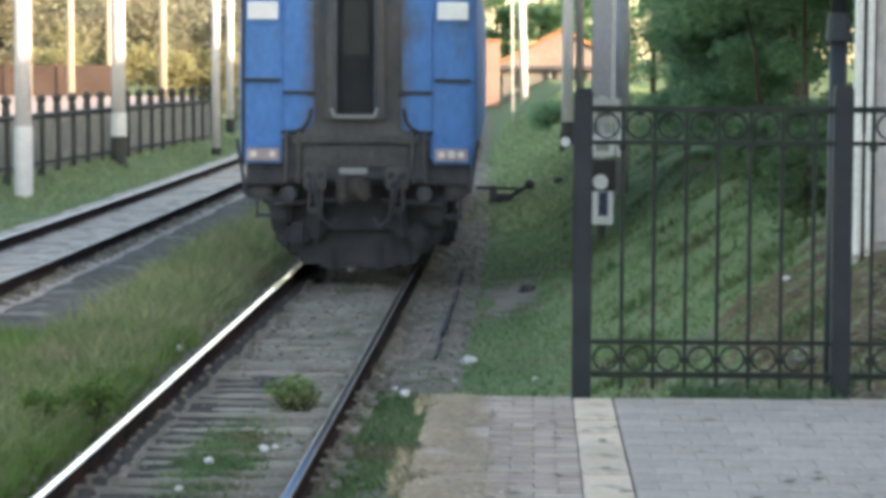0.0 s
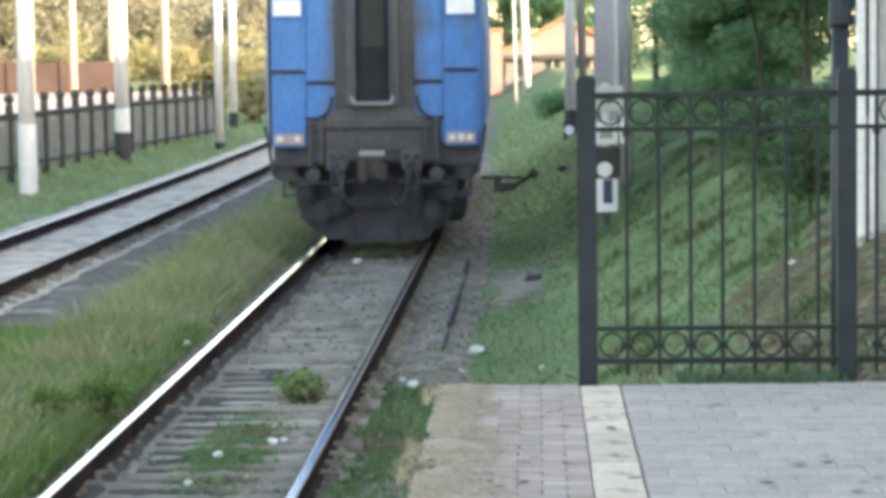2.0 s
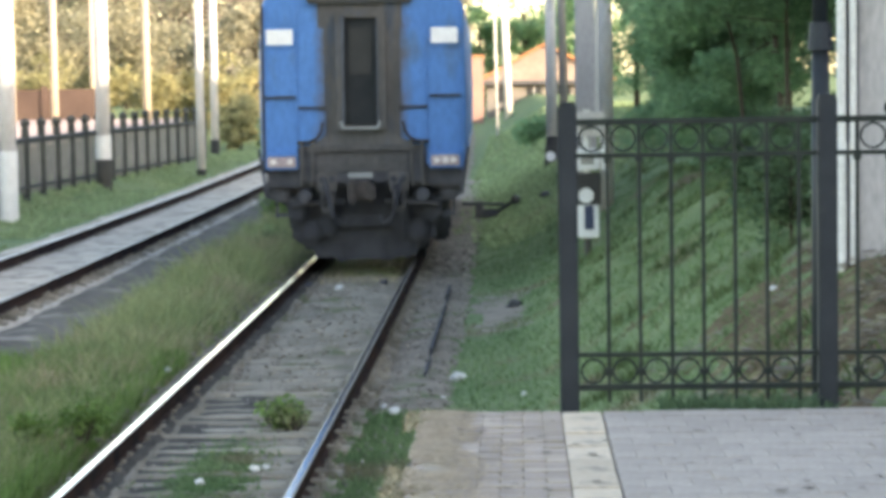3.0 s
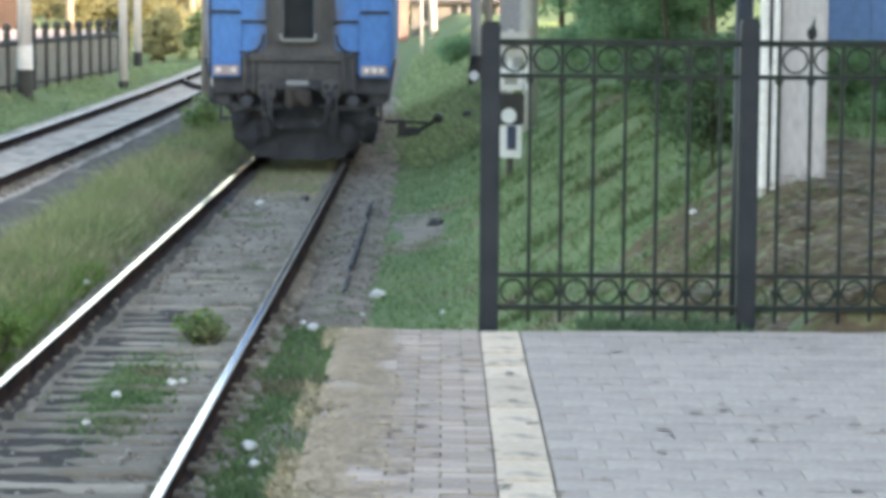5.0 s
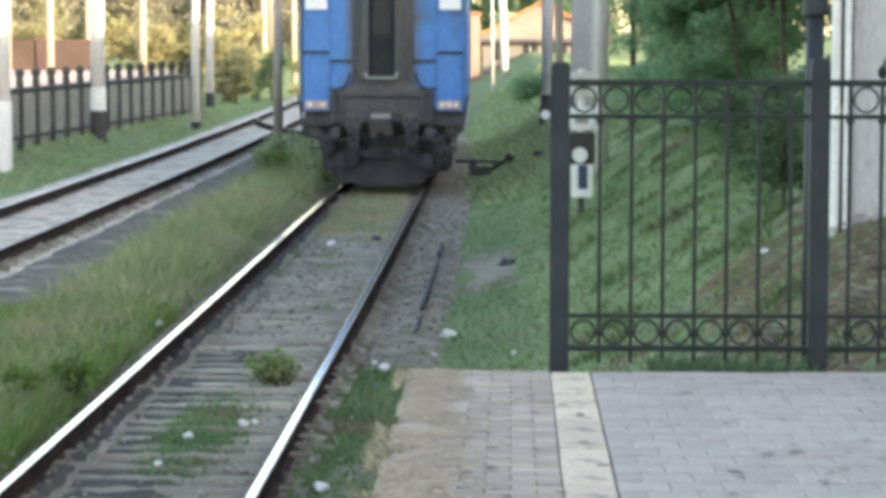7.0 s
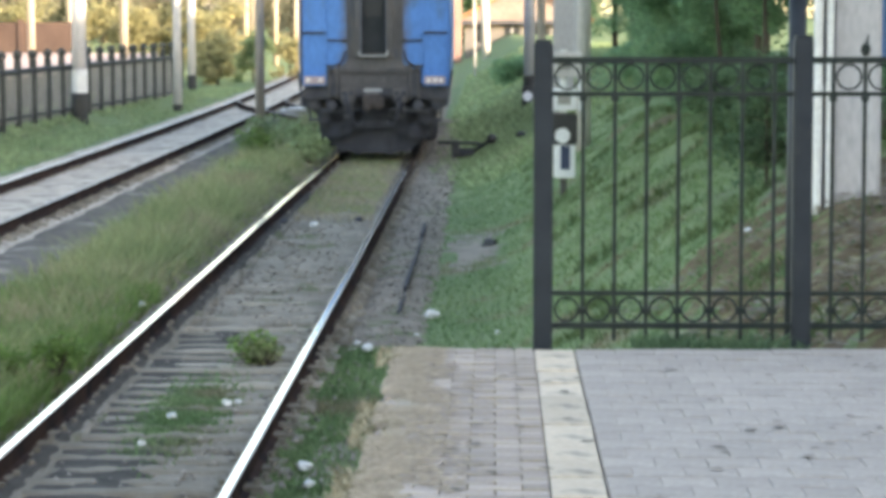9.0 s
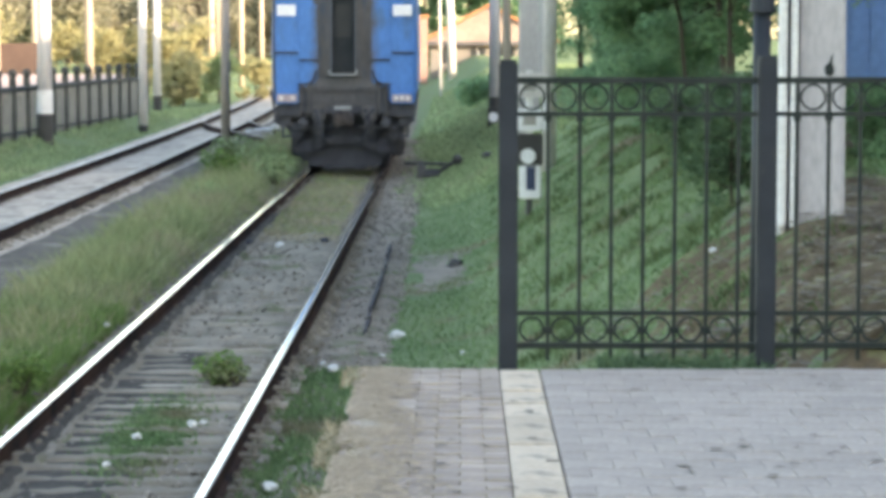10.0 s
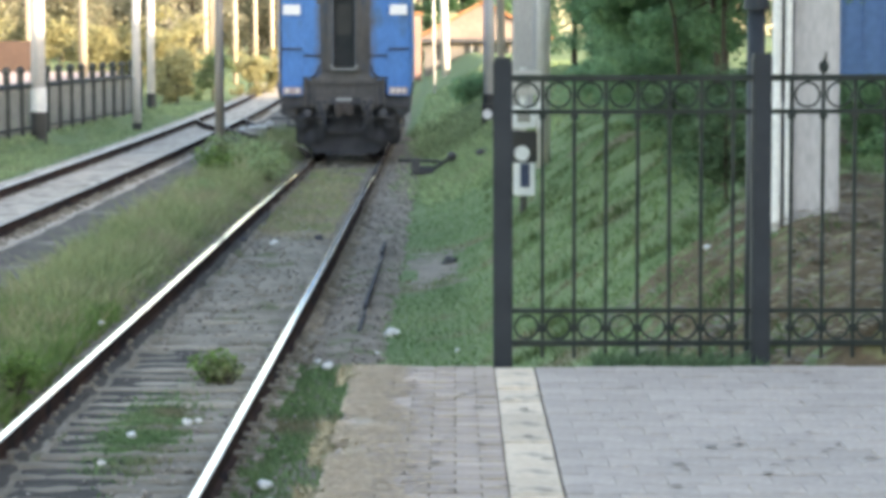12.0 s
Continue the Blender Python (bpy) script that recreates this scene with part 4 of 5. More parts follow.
for x, y, s in ((-6.3, 74.5, 0.15), (-5.75, 73.0, 0.12), (-5.2, 76.0, 0.15), (-6.6, 79.0, 0.17), (-4.9, 70.0, 0.10), (-6.1, 83.0, 0.18)):
    rubbish("pale_rubble", x, y, s, "pale_stone", "pale lump of concrete rubble by the turnout", "rubble", z=-0.2)
rubbish("dark_rag", -0.055, 33.0, 0.12, "black", "small dark rag lying on bare soil", "rag")
rubbish("dark_stone", -3.0, 35.9, 0.07, "under", "dark stone between the rails", "stone", z=-0.14)
rubbish("dark_stone", -1.95, 36.2, 0.08, "under", "dark stone between the rails", "stone", z=-0.14)


# ---- left side: fence, platform, wall ----
def far_fence():
    t = empty("far_fence", 0, 0, 0, "long dark metal fence with ball-topped posts", "fence")
    y0, y1 = 44.0, 87.0
    fx = lambda y: -12.0 + (y - 66) * 0.055
    n = 26
    for i in range(n + 1):
        y = y0 + (y1 - y0) * i / n
        bm = B()
        x = fx(y)
        box(bm, x - 0.085, x + 0.085, y - 0.085, y + 0.085, -0.3, 1.72, 0.01)
        bmesh.ops.create_icosphere(bm, subdivisions=2, radius=0.13, matrix=Matrix.Translation((x, y, 1.84)))
        part("post", bm, M["far_iron"], t)
        if i == n:
            break
        yn = y + (y1 - y0) / n
        for z in (0.25, 1.42):
            part("rail", rod(B(), (x, y, z), (fx(yn), yn, z), 0.045 if z < 1 else 0.075, n=6), M["iron"], t)
        for k in range(1, 7):
            u = k / 7
            part("picket", rod(B(), (x + (fx(yn) - x) * u, y + (yn - y) * u, 0.1), (x + (fx(yn) - x) * u, y + (yn - y) * u, 1.44), 0.024, n=5), M["picket"], t)


far_fence()


def far_platform():
    t = empty("far_platform", 0, 0, 0, "sunlit pinkish paved platform behind the fence", "platform", kind="structure")
    bm = B()
    edge = ((40, -14.7), (100, -13.5), (119, -15.9))
    loft(bm, [[(x - 0.2, y, -0.3), (-48, y, -0.3), (-48, y, 0.98), (x - 0.2, y, 0.98)] for y, x in edge])
    part("base", bm, M["greywall"], t)
    bm = B()
    loft(bm, [[(x, y, 0.98), (-48, y, 0.98), (-48, y, 1.1), (x, y, 1.1)] for y, x in edge])
    part("paving", bm, M["pinkplat"], t)


far_platform()


def red_wall():
    t = empty("red_brown_wall", 0, 0, 0, "low red-brown boundary wall in front of trees", "wall")
    for i in range(12):
        x = -51.4 + i * 2.6
        part("panel", box(B(), x, x + 2.5, 121.0, 121.2, -0.1, 2.55, 0.02), M["brickwall"], t)
        part("pillar", box(B(), x - 0.14, x + 0.14, 120.9, 121.3, -0.1, 2.7, 0.02), M["brickwall"], t)


red_wall()


def house():
    t = empty("house", 0, 188, 0.2, "small house with a sunlit cream and orange gable up the line", "house")
    part("wall", box(B(), -2.2, 6, 0, 8, -0.5, 2.3), M["house_wall"], t)
    bm = B()
    loft(bm, [[(-2.6, y, 2.3), (2.2, y, 4.9), (7.0, y, 2.3)] for y in (-0.5, 8.5)])
    part("roof", bm, M["cream"], t, "sunlit cream and orange gable")
    bm = B()
    loft(bm, [[(-2.9, y, 2.2), (2.2, y, 4.95), (2.2, y, 5.15), (-3.1, y, 2.35)] for y in (-0.8, 8.8)])
    loft(bm, [[(7.3, y, 2.2), (2.2, y, 4.95), (2.2, y, 5.15), (7.5, y, 2.35)] for y in (-0.8, 8.8)])
    part("verge_board", bm, M["orange"], t)
    # Dark strip painting the shade below the eave.
    part("fascia", box(B(), -2.9, 7.2, -0.68, -0.5, 2.05, 2.32), M["under"], t)
    for x in (-1.4, 0.8, 3.0):
        w = part("window", box(B(), x, x + 1.1, -0.03, 0.05, 0.7, 1.9), M["glass"], t)
        part("frame", box(B(), x + 0.52, x + 0.58, -0.05, -0.03, 0.7, 1.9), M["white_sign"], w)
    b = empty("brick_shed", -2.8, 172, 0, "reddish shed beside the line", "shed")
    part("wall", box(B(), -0.55, 0.55, 0, 3, -0.3, 4.2), M["pinkbrick"], b)
    part("roof", box(B(), -0.65, 0.65, -0.2, 3.2, 4.2, 4.35), M["orange"], b)


house()


def blue_shed():
    t = empty("blue_shed", 5.55, 31, 2.1, "blue sheet-metal shed on the slope", "shed")
    bm = B()
    for i in range(24):
        box(bm, -0.75 + i * 0.25, -0.75 + i * 0.25 + 0.2, -0.02, 0.0, 0.3, 4.2)
    part("ribs", bm, M["bluewall"], t)
    part("wall", box(B(), -0.8, 5.2, 0.0, 4, 0.2, 4.2), M["bluewall"], t)
    part("plinth", box(B(), -0.8, 5.2, 0.02, 4, -1.2, 0.2), M["greywall"], t)
    part("roof", box(B(), -1.0, 5.4, -0.3, 4.2, 4.2, 4.35), M["grey_trim"], t)


blue_shed()

# unseen wall, added to close the place and keep the low sun off the foreground
wall = tagged(link_mesh("station_wall", box(B(), 16.0, 17.0, -60, 96, -1, 12.8), M["plaster"]), "unseen plain plaster wall added to keep low sun off the foreground", "wall", kind="structure")


# ---- plants ----
def blades(name, label, category, material, xs, ys, hs, ws, lean, seed, floor=None):
    rng = np.random.default_rng(seed)
    n = len(xs)
    zs = np.array([ground_z(a, b) for a, b in zip(xs, ys)]) if floor is None else np.full(n, floor)
    a = rng.uniform(0, np.pi, n)
    dx, dy = np.cos(a) * ws, np.sin(a) * ws
    lx, ly = rng.normal(0, lean, n) * hs, rng.normal(0, lean, n) * hs
    base = np.stack([xs, ys, zs - 0.02], 1)
    d = np.stack([dx, dy, np.zeros(n)], 1)
    tip = np.stack([lx, ly, hs], 1)
    v = np.stack([base - d, base + d, base + d * 0.7 + tip * np.array([0.4, 0.4, 0.6]), base - d * 0.7 + tip * np.array([0.4, 0.4, 0.6]), base + tip], 1).reshape(-1, 3)
    i = np.arange(n)[:, None] * 5
    f = np.concatenate([np.hstack([i, i + 1, i + 2]), np.hstack([i, i + 2, i + 3]), np.hstack([i + 3, i + 2, i + 4])])
    return tagged(mesh_np(name, v, f, M[material]), label, category, kind="stuff")


def scatter(n, x0, x1, y0, y1, seed, freq=0.7, cut=0.0, follow=None):
    """Points in a strip, thinned by noise, denser close by."""
    rng = np.random.default_rng(seed)
    y = y0 * (y1 / y0) ** rng.uniform(0, 1, n)
    x = rng.uniform(x0, x1, n)
    keep = np.array([noise.noise((a * freq, b * freq * 0.6, seed)) > cut - 0.25 * rng.random() for a, b in zip(x, y)])
    keep &= np.array([not soil_at(a, b) or rng.random() < 0.22 for a, b in zip(x, y)])
    x, y = x[keep], y[keep]
    if follow:
        x = x + np.array([follow(b) for b in y])
    return x, y, rng


def vegetation():
    x, y, r = scatter(78000, -2.9, -1.15, 15, 75, 11, 0.8, -0.35, main_x)
    ragged = np.array([0.22 * noise.noise((b * 0.8, 5.1, 2)) for b in y])
    keep = x - np.array([main_x(b) for b in y]) > -2.68 + ragged + r.normal(0, 0.08, len(x))
    x, y = x[keep], y[keep]
    h = (0.08 + 0.34 * r.random(len(x)) ** 2) * np.clip((x - np.array([main_x(v) for v in y]) + 1.1) / -0.5, 0.25, 1.0) * (1 + 0.4 * np.clip((y - 24) / 12, 0, 1))
    blades("tall_weeds", "tall pale green weeds between the tracks", "weeds", "weed", x, y, h, r.uniform(0.006, 0.016, len(x)), 0.6, 11)
    x, y, r = scatter(9000, -2.7, -1.3, 15, 45, 15, 0.6, 0.05, main_x)
    blades("dry_weeds", "dry straw-coloured stalks among the weeds", "weeds", "dry", x, y, 0.08 + 0.24 * r.random(len(x)), r.uniform(0.003, 0.009, len(x)), 0.5, 15)
    x, y, r = scatter(46000, -3.6, -1.2, 14, 27, 21, 0.8, -0.3, main_x)
    blades("verge_grass", "green grass and weeds beside the rail", "grass", "weedleaf", x, y, 0.06 + 0.27 * r.random(len(x)) ** 2, r.uniform(0.006, 0.015, len(x)), 0.4, 21)
    x, y, r = scatter(24000, 0.90, 1.95, 13, 22.5, 31, 1.6, -0.38, main_x)
    blades("verge_grass", "short green grass between rail and platform", "grass", "blade", x, y, 0.03 + 0.09 * r.random(len(x)), r.uniform(0.006, 0.014, len(x)), 0.5, 31, -0.22)
    r = np.random.default_rng(41)
    x, y = -2.33 + r.normal(0, 0.16, 5200), 18.7 + r.normal(0, 0.85, 5200)
    blades("track_grass", "green grass tufts between the rails", "grass", "blade", x, y, 0.02 + 0.05 * r.random(len(x)), r.uniform(0.005, 0.012, len(x)), 0.8, 41, -0.17)
    x, y, r = scatter(6000, -0.6, 0.6, 37, 50, 44, 0.7, -0.3, main_x)
    blades("track_straw", "pale straw-coloured grass lying between the rails", "grass", "dry", x, y, 0.02 + 0.05 * r.random(len(x)), r.uniform(0.006, 0.014, len(x)), 0.8, 44, -0.19)
    x, y, r = scatter(7000, -0.62, 0.55, 38, 56, 43, 0.9, -0.15, main_x)
    blades("track_grass", "yellowish grass growing between the rails", "grass", "weed", x, y, 0.03 + 0.06 * r.random(len(x)), r.uniform(0.006, 0.014, len(x)), 0.5, 43, -0.19)
    x, y, r = scatter(195000, -1.0, 5.2, 13.6, 70, 51, 1.1, -0.3)
    edge = np.array([0.32 * noise.noise((b * 0.45, 3.3, 1)) + 0.15 * noise.noise((b * 1.7, 8.3, 1)) for b in y]) - 0.70
    keep = x > edge + r.normal(0, 0.16, len(x))
    bare = np.exp(-((x + 0.3) / 0.5) ** 2 - ((y - 32.4) / 1.7) ** 2)
    keep &= r.random(len(x)) > 1.25 * bare
    x, y = x[keep], y[keep]
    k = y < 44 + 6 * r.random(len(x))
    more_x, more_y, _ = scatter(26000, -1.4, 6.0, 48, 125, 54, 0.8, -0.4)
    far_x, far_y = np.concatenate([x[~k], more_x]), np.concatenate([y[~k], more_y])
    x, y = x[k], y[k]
    # Far blades get the lightened colour, since the wall shades them.
    blades("slope_grass", "grass farther up the slope, coloured paler to look sunlit", "grass", "lit_fargrass", far_x, far_y, 0.05 + 0.10 * r.random(len(far_x)) ** 2, r.uniform(0.028, 0.055, len(far_x)), 0.6, 52)
    blades("slope_grass", "short uneven grass on the slope", "grass", "blade", x, y, 0.02 + 0.06 * r.random(len(x)) ** 2, r.uniform(0.006, 0.014, len(x)), 0.6, 51)
    x, y, r = scatter(70000, 0.5, 4.6, 13.6, 46, 53, 1.7, 0.40)
    blades("slope_tufts", "darker tufts of taller grass on the slope", "grass", "tuft", x, y, 0.04 + 0.12 * r.random(len(x)) ** 2, r.uniform(0.006, 0.014, len(x)), 0.6, 53)
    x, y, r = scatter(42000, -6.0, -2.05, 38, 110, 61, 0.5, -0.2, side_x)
    blades("far_grass", "green grass beyond the second track", "grass", "lit_fargrass", x, y, 0.04 + 0.14 * r.random(len(x)) ** 2, r.uniform(0.012, 0.03, len(x)), 0.5, 61)
    x, y, r = scatter(9000, -0.58, -0.22, 8, 12.9, 71, 3.0, -0.1)
    blades("edge_straw", "dry straw-coloured grass along the platform edge", "dry grass", "dry", x, y, 0.01 + 0.035 * r.random(len(x)) * np.clip((-0.2 - x) * 4, 0.2, 1), r.uniform(0.003, 0.007, len(x)), 0.9, 71, PZ)
    x, y, r = scatter(1500, 0.75, 1.62, 12.86, 13.3, 73, 1.6, -0.1)
    blades("edge_weeds", "low dark green weeds along the end of the paving", "weeds", "shaded_dark_leaf", x, y, 0.02 + 0.10 * r.random(len(x)) ** 2, r.uniform(0.004, 0.010, len(x)), 0.7, 73, PZ - 0.03)


vegetation()


def clump(x, y, z, r, n, size, seed, name="weed_plant", label="leafy green weed growing beside the rail", material="weedleaf"):
    rng = np.random.default_rng(seed)
    t = empty(name, x, y, z, label, "plant", "leafy plants")
    p = rng.normal(0, 1, (n, 3))
    p = p / np.linalg.norm(p, axis=1, keepdims=True) * (rng.random((n, 1)) ** 0.5)
    p = p * np.array([r, r * 0.8, r * 0.6]) + np.array([0, 0, r * 0.5])
    bm = B()
    for q in p[:14]:
        rod(bm, (0, 0, -0.1), q, 0.008 + r * 0.01, 0.003, 5)
    part("stem", bm, M["bark"], t)
    v, f = leaf_quads(p, size, rng)
    mesh_np("leaves", v, f, M[material]).parent = t
    return t


def leaf_quads(p, size, rng):
    n = len(p)
    a = rng.normal(0, 1, (n, 3)) * np.array([1, 1, 0.6])
    a /= np.linalg.norm(a, axis=1, keepdims=True)
    b = np.cross(a, rng.normal(0, 1, (n, 3)) * np.array([0.7, 0.7, 1.2]))
    b /= np.linalg.norm(b, axis=1, keepdims=True)
    s = size * rng.uniform(0.6, 1.3, (n, 1))
    v = np.stack([p - a * s, p + b * s * 0.5, p + a * s, p - b * s * 0.5], 1).reshape(-1, 3)
    i = np.arange(n)[:, None] * 4
    return v, np.hstack([i, i + 1, i + 2, i + 3])


clump(-2.05, 21.4, -0.15, 0.25, 320, 0.035, 3)
clump(-1.97, 21.3, -0.15, 0.2, 200, 0.03, 13, material="weed")
clump(-3.62, 20.6, -0.08, 0.26, 300, 0.04, 4)
clump(-4.0, 20.2, -0.08, 0.22, 220, 0.04, 5)
clump(-3.75, 51.0, -0.08, 0.5, 420, 0.06, 6, material="lit_fargrass")
clump(-4.3, 55.0, -0.08, 0.6, 480, 0.06, 7, material="lit_fargrass")
clump(-5.0, 52.5, -0.08, 0.55, 420, 0.06, 8, material="weedleaf")
clump(-5.3, 58.5, -0.08, 0.6, 420, 0.06, 9, material="lit_fargrass")
clump(-4.4, 44.0, -0.08, 0.35, 260, 0.05, 12, material="lit_fargrass")


def tree(name, x, y, z, height, trunk_r, crown, leaves, size, seed, label, material="leaf", lean=0.0, category="tree", low=0.3):
    """Tapered trunk with limbs; the crown is made of leaf clumps round the limb ends, with gaps."""
    rng = np.random.default_rng(seed)
    t = empty(name, x, y, z, label, category)
    bm = B()
    top = Vector((lean * height, 0, height * 0.75))
    k = Vector((lean * height * 0.25, 0.1, height * 0.35))
    rod(bm, (0, 0, -0.3), k, trunk_r, trunk_r * 0.7, 9)
    rod(bm, k, top, trunk_r * 0.7, trunk_r * 0.25, 8)
    ends = []
    for i in range(16):
        u = low + (0.72 - low) * rng.random()
        s = Vector((lean * height * u, 0, height * u))
        a = rng.uniform(0, 6.28)
        e = s + Vector((math.cos(a) * crown * rng.uniform(0.5, 1), math.sin(a) * crown * rng.uniform(0.5, 1), height * rng.uniform(-0.12, 0.28)))
        rod(bm, s, e, trunk_r * 0.28, trunk_r * 0.08, 6)
        ends.append((s, e))
    part("trunk", bm, M["bark"], t, smooth=True)
    pts = []
    per = leaves // 64
    for s, e in ends:
        for j in range(4):
            c = s.lerp(e, rng.uniform(0.45, 1.1)) + Vector(rng.normal(0, crown * 0.14, 3))
            q = rng.normal(0, 1, (per, 3))
            q *= rng.random((per, 1)) ** 0.4 / np.linalg.norm(q, axis=1, keepdims=True)
            q = q * np.array([1, 1, 0.65]) * crown * rng.uniform(0.27, 0.46)
            pts.append(q + np.array(c))
    v, f = leaf_quads(np.concatenate(pts), size, rng)
    c = mesh_np("crown", v, f, M[material])
    c.parent = t
    return t


tree("tree", 2.8, 26.0, 1.4, 4.8, 0.03, 1.4, 46000, 0.042, 101, "dense green leafy tree overhanging the grass slope", low=0.3)
tree("tree", 3.2, 29.5, 1.4, 5.2, 0.05, 1.2, 28000, 0.042, 102, "green feathery tree on the slope", low=0.32, lean=-0.12)
tree("tree", 2.62, 28.0, ground_z(2.62, 28.0), 4.4, 0.03, 1.05, 26000, 0.042, 108, "light green leafy tree leaning over the slope", low=0.5, lean=-0.14)
tree("tree", 4.75, 86.0, ground_z(4.75, 86.0), 7.0, 0.08, 1.8, 26000, 0.08, 109, "green leafy tree beside the grey poles", low=0.12)
tree("tree", 3.1, 33.0, ground_z(3.1, 33.0), 4.2, 0.05, 1.55, 44000, 0.045, 110, "broad leafy tree filling the top of the slope", low=0.1)
# Shrub in the tree's shade, darkened by its leaf colour.
tree("shrub", 2.58, 25.0, 1.3, 1.45, 0.03, 0.62, 20000, 0.036, 105, "shrub under the leafy tree, leaves coloured darker for its shade", "shaded_dark_leaf", low=0.1, category="shrub")
tree("tree", 2.85, 37.0, 1.3, 4.8, 0.06, 1.5, 38000, 0.05, 106, "green leafy tree higher up the slope", low=0.22)
tree("tree", 3.35, 31.0, 1.4, 5.0, 0.06, 1.0, 16000, 0.04, 104, "dark leafy tree behind the fence", low=0.1)
tree("shrub", 2.42, 22.2, ground_z(2.42, 22.2), 1.2, 0.02, 0.45, 4200, 0.03, 107, "dark green shrub low on the grass slope", "shaded_dark_leaf", category="shrub", low=0.08)
tree("shrub", 4.85, 28.5, 1.1, 1.4, 0.04, 0.75, 20000, 0.036, 103, "dark green shrub below the blue shed", low=0.05, category="shrub")
clump(0.75, 84.0, 0.5, 0.95, 1500, 0.085, 17, "bush", "round green bush on the grass slope", "leaf")


def far_trees():
    rng = random.Random(8)
    for i in range(8):
        x = -62 + i * 5.6 + rng.uniform(-1.2, 1.2)
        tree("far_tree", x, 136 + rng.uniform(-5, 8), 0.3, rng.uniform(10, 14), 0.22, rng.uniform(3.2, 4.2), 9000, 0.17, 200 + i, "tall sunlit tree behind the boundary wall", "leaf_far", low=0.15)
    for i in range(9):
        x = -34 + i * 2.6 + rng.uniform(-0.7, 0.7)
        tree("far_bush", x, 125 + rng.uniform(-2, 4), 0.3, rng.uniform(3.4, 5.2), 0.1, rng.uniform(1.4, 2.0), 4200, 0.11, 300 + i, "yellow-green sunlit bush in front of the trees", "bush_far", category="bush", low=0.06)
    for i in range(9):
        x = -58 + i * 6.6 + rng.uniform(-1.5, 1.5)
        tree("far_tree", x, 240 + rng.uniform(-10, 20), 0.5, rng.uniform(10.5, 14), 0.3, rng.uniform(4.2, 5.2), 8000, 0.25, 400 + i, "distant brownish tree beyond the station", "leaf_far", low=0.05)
    for x, y, h, m in ((-13.2, 116, 2.6, "bush_far"), (-12.3, 112, 1.6, "bush_far"), (-11.3, 118, 2.2, "lit_fargrass"), (-9.9, 122, 2.0, "bush_far"), (-9.0, 131, 2.4, "bush_far")):
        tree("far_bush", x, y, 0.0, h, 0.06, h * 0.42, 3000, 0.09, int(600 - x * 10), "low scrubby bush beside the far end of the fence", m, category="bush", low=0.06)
    tree("far_tree", 0.8, 222, 0.5, 10.5, 0.3, 2.6, 6000, 0.22, 420, "dark green tree behind the small house", "leaf", low=0.1)
    tree("far_tree", -3.2, 226, 0.5, 9.5, 0.3, 2.4, 6000, 0.22, 422, "dark green tree behind the small house", "leaf", low=0.1)
    tree("far_tree", 3.4, 232, 0.5, 11, 0.3, 2.8, 6000, 0.22, 423, "dark green tree behind the small house", "leaf", low=0.1)
    tree("far_tree", 6.0, 215, 0.5, 12, 0.3, 3.2, 6000, 0.22, 421, "dark green tree behind the small house", "leaf", low=0.1)
    for i in range(4):
        tree("far_tree", 4.6 + i * 1.7, 96 + (i % 2) * 9, ground_z(4.6 + i * 1.7, 96), rng.uniform(6, 8), 0.12, rng.uniform(1.8, 2.3), 9000, 0.08, 500 + i, "leafy tree on top of the slope", "leaf", low=0.12)


def far_woods():
    """Woods on the low hill that closes the view up the line."""
    rng = np.random.default_rng(640)
    pts = []
    for i in range(150):
        x, y = rng.uniform(-110, -7), rng.uniform(300, 345)
        top = 19 + 6 * noise.noise((x * 0.05, 2.2, 1)) + rng.uniform(-3, 3)
        for z in np.arange(2, top, 2.6):
            q = rng.normal(0, 1, (70, 3)) * np.array([2.3, 2.0, 1.3])
            pts.append(q + np.array((x + rng.normal(0, 1), y, z)))
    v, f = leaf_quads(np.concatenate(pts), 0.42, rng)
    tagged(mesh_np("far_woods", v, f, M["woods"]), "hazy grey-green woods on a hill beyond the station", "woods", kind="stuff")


far_trees()
far_woods()


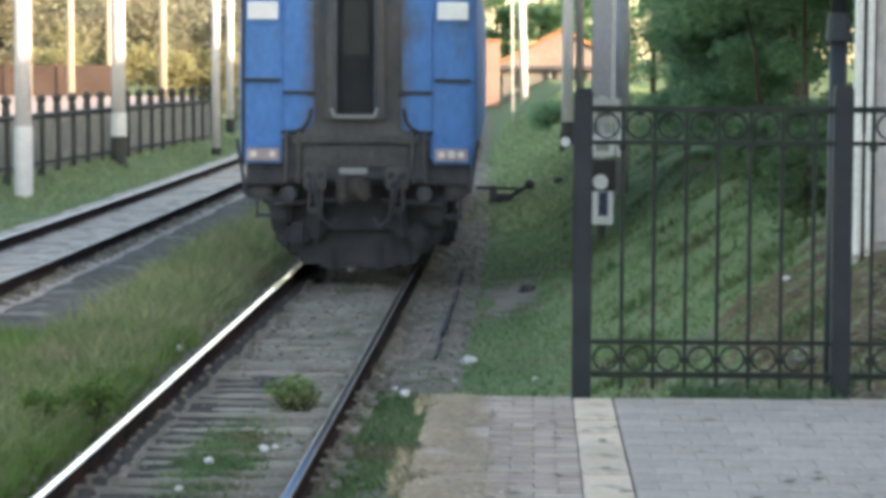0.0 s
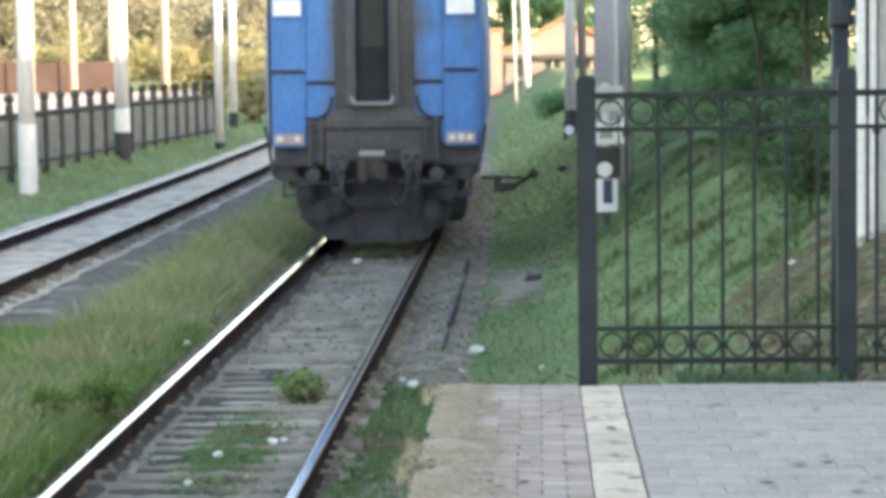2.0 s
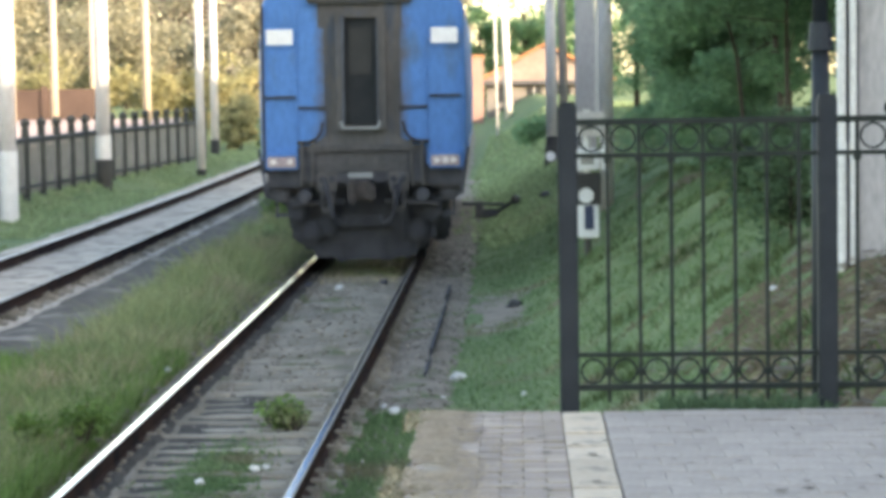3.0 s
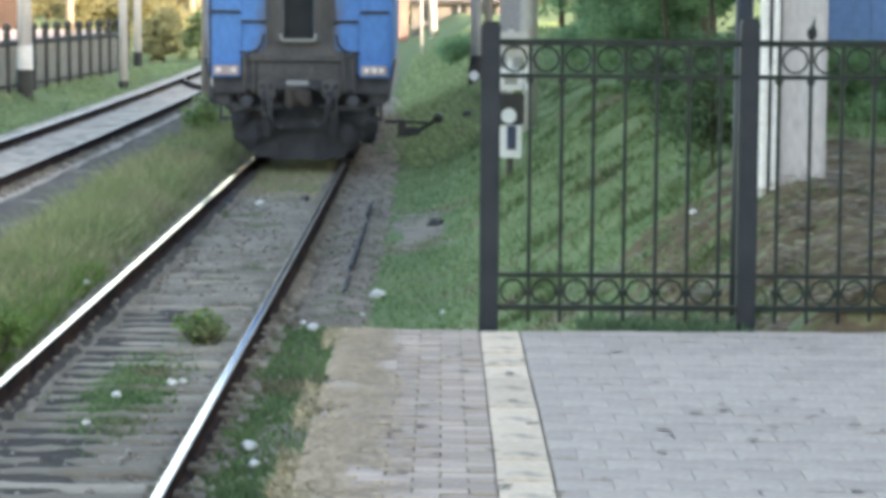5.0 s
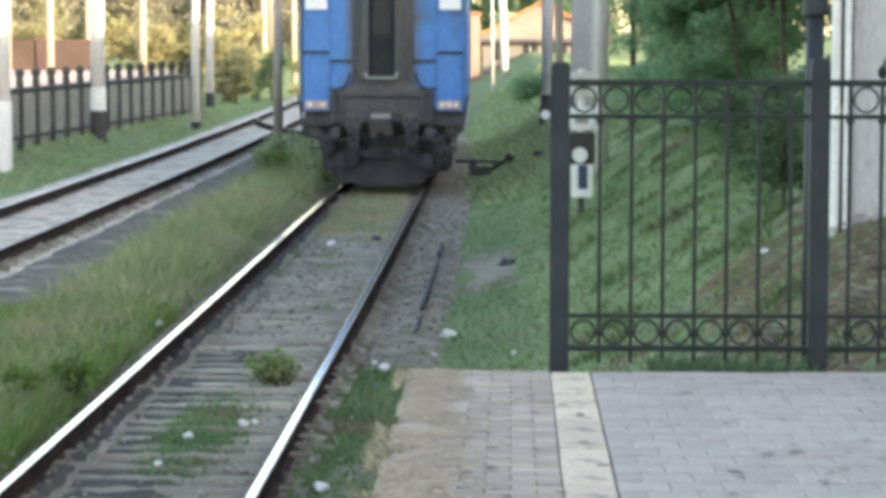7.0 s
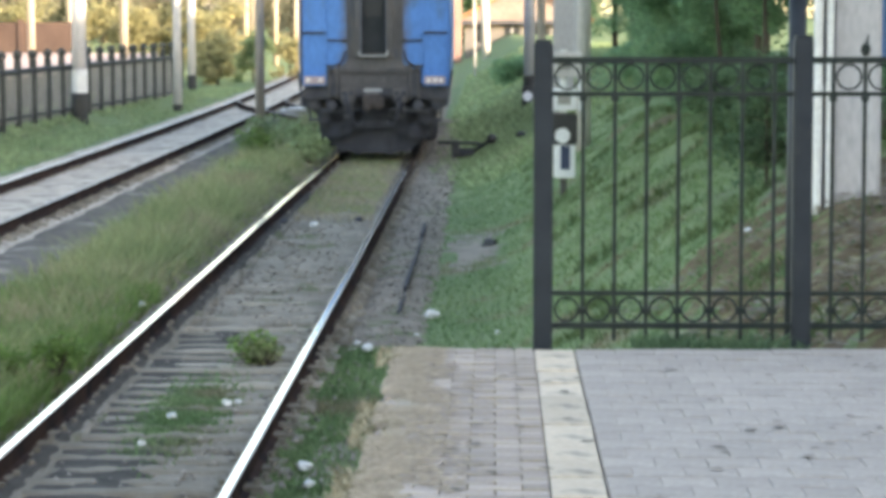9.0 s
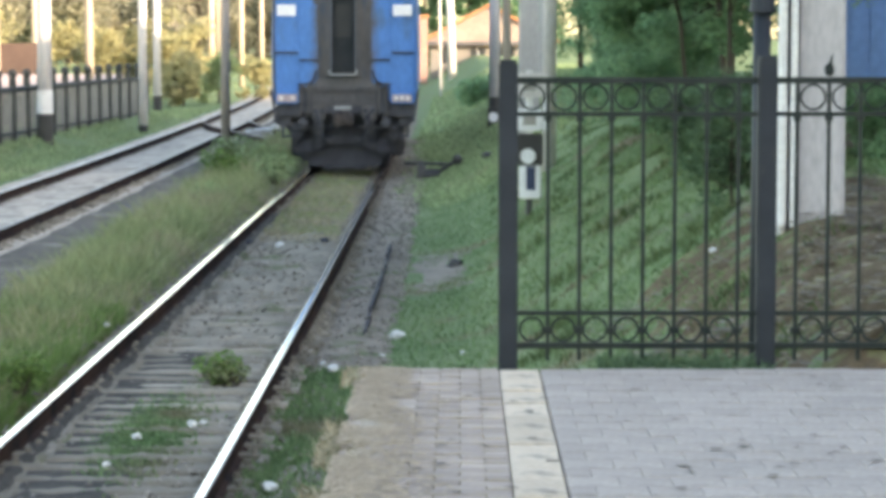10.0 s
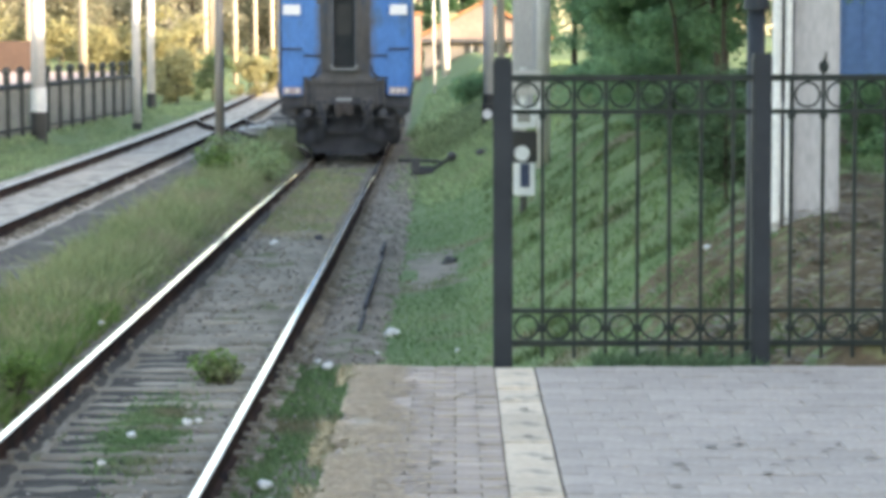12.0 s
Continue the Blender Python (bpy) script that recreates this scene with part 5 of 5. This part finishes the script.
# ---- paving pieces ----
def paving():
    def piece(name, w, l, material):
        bm = B()
        box(bm, -w / 2, w / 2, -l / 2, l / 2, -0.05, 0.0, 0.0)
        bmesh.ops.bevel(bm, geom=[e for e in bm.edges if all(v.co.z > -0.01 for v in e.verts)], offset=0.0025, segments=1, affect="EDGES")
        me = bpy.data.meshes.new(name)
        bm.to_mesh(me)
        bm.free()
        me.materials.append(material)
        return me

    def lay(name, me, x, y, dz=0.004, tip=0.5):
        o = new(name, me)
        o.parent = plat
        o.matrix_basis = pose(x, y, PZ + random.uniform(-dz, dz), random.uniform(-tip, tip), random.uniform(-0.5, 0.5), random.uniform(-0.6, 0.6))

    me = piece("brick", 0.194, 0.094, M["brick"])
    half = piece("half_brick", 0.094, 0.094, M["brick"])
    y, row = 8.2, 0
    while y < 12.8:
        for i in range(5):
            x = -0.386 + i * 0.2 - (0.1 if row % 2 else 0.0)
            if x + 0.1 < 0.215 and x - 0.1 > -0.5:
                lay("brick", me, x, y)
        if row % 2 == 0:
            lay("brick", half, 0.163, y)
        y += 0.1
        row += 1
    part("tile_bed", box(B(), 0.211, 0.424, 7.6, 12.8, PZ - 0.035, PZ - 0.012), M["deadleaf"], plat)
    me = piece("tile", 0.198, 0.378, M["yellow"])
    y = 12.645
    while y > 7.7:
        lay("tile", me, 0.316, y, 0.005, 1.2)
        y -= 0.392 + random.choice((0.0, 0.0, 0.02, 0.035))
    me = piece("slab", 0.198, 0.198, M["slab"])
    half = piece("half_slab", 0.098, 0.198, M["slab"])
    y, row = 7.73, 0
    while y < 12.78:
        row += 1
        for i in range(12):
            lay("slab", me, 0.525 + i * 0.2 + (0.1 if row % 2 else 0.0), y, 0.003)
        if row % 2:
            lay("slab", half, 0.475, y, 0.003)
        y += 0.2
    bm = B()
    box(bm, 2.93, 9.0, 4, 12.84, PZ - 0.03, PZ - 0.002)
    box(bm, -0.49, 2.82, -12, 7.6, PZ - 0.028, PZ - 0.003)
    part("far_paving", bm, M["slab"], plat)


paving()
# sandy dirt spread over the outer edge
strip("edge_dirt", lambda y: 0.0, -0.47, -0.28, 7.5, 12.84, PZ + 0.002, M["sandy"], "sandy dirt and dry leaves over the platform edge", "dirt", wobble=0.05, step=0.06, crown=0.008, drop=0.014)


def litter(name, label, category, material, x, y, size, seed, slope=False):
    """Small flat flakes lying on the paving or on the slope."""
    rng = np.random.default_rng(seed)
    n = len(x)
    a = rng.uniform(0, 6.28, n)
    s = size * rng.uniform(0.5, 1.4, n)
    k = rng.uniform(0.4, 0.9, n)
    c, sn = np.cos(a) * s, np.sin(a) * s
    z = PZ + 0.006 + rng.uniform(0, 0.003, n)
    if slope:
        z = np.array([ground_z(p, q) for p, q in zip(x, y)]) + rng.uniform(0.05, 0.085, n)
    v = np.stack([np.stack([x + c, y + sn, z], 1), np.stack([x - sn * k, y + c * k, z + 0.001], 1), np.stack([x - c, y - sn, z], 1), np.stack([x + sn * k, y - c * k, z + 0.0005], 1)], 1).reshape(-1, 3)
    i = np.arange(n)[:, None] * 4
    return tagged(mesh_np(name, v, np.hstack([i, i + 1, i + 2, i + 3]), M[material]), label, category, kind="stuff")


def platform_litter():
    rng = np.random.default_rng(77)
    n = 12000
    x = -0.50 + np.abs(rng.normal(0, 0.17, n))
    y = rng.uniform(7.6, 12.82, n)
    keep = (x < 0.2) & (np.array([noise.noise((p * 4, q * 2.2, 3)) for p, q in zip(x, y)]) > -0.28 + rng.uniform(0, 0.3, n))
    litter("sand_specks", "sand and dry leaf bits scattered over the pavers", "dirt", "sandspeck", x[keep], y[keep], 0.014, 78)
    x, y = rng.uniform(-0.2, 2.8, 90), rng.uniform(8, 12.6, 90)
    litter("dark_specks", "dark dead leaves scattered on the paving", "leaves", "deadleaf", x, y, 0.03, 79)


platform_litter()


def slope_litter():
    """Dead leaves on the bare earth of the slope."""
    rng = np.random.default_rng(91)
    n = 15000
    x, y = rng.uniform(0.9, 5.2, n), rng.uniform(13.2, 23, n)
    keep = np.array([soil_at(p, q) or (1.25 < p < 2.3 and q < 16.6) or noise.noise((p * 1.3, q * 0.8, 6)) > 0.28 for p, q in zip(x, y)])
    keep &= np.array([noise.noise((p * 2.6, q * 1.5, 8)) for p, q in zip(x, y)]) > rng.uniform(-0.35, 0.35, n)
    x, y = x[keep], y[keep]
    k = rng.random(len(x)) < 0.6
    litter("pale_leaf_litter", "pale dry leaves strewn over the bare slope", "leaves", "paleleaf", x[k], y[k], 0.03, 92, True)
    litter("dark_leaf_litter", "dark rotten leaves strewn over the bare slope", "leaves", "deadleaf", x[~k], y[~k], 0.045, 93, True)


slope_litter()


# ---- movement ----
def train_y(t):
    return 32.72 + 1.3283 * t + 0.12443 * t * t - 0.0047704 * t ** 3


def motions():
    rows, n = [], 60
    for i in range(0, n + 1, 4):
        t = 12.0 * i / n
        y = train_y(t)
        rows.append((t, pose(-2.27 - 0.24 * max(0.0, (y - 33) / 26.0) ** 1.3, y, main_fall(y + 4), 0, 0, 0.75)))
    walk(train, rows)
    for w, yw in wheelsets:
        walk(w, [(12.0 * i / n, pose(0, yw, 0.475, -math.degrees((train_y(12.0 * i / n) - train_y(0)) / 0.475))) for i in range(n + 1)])


motions()
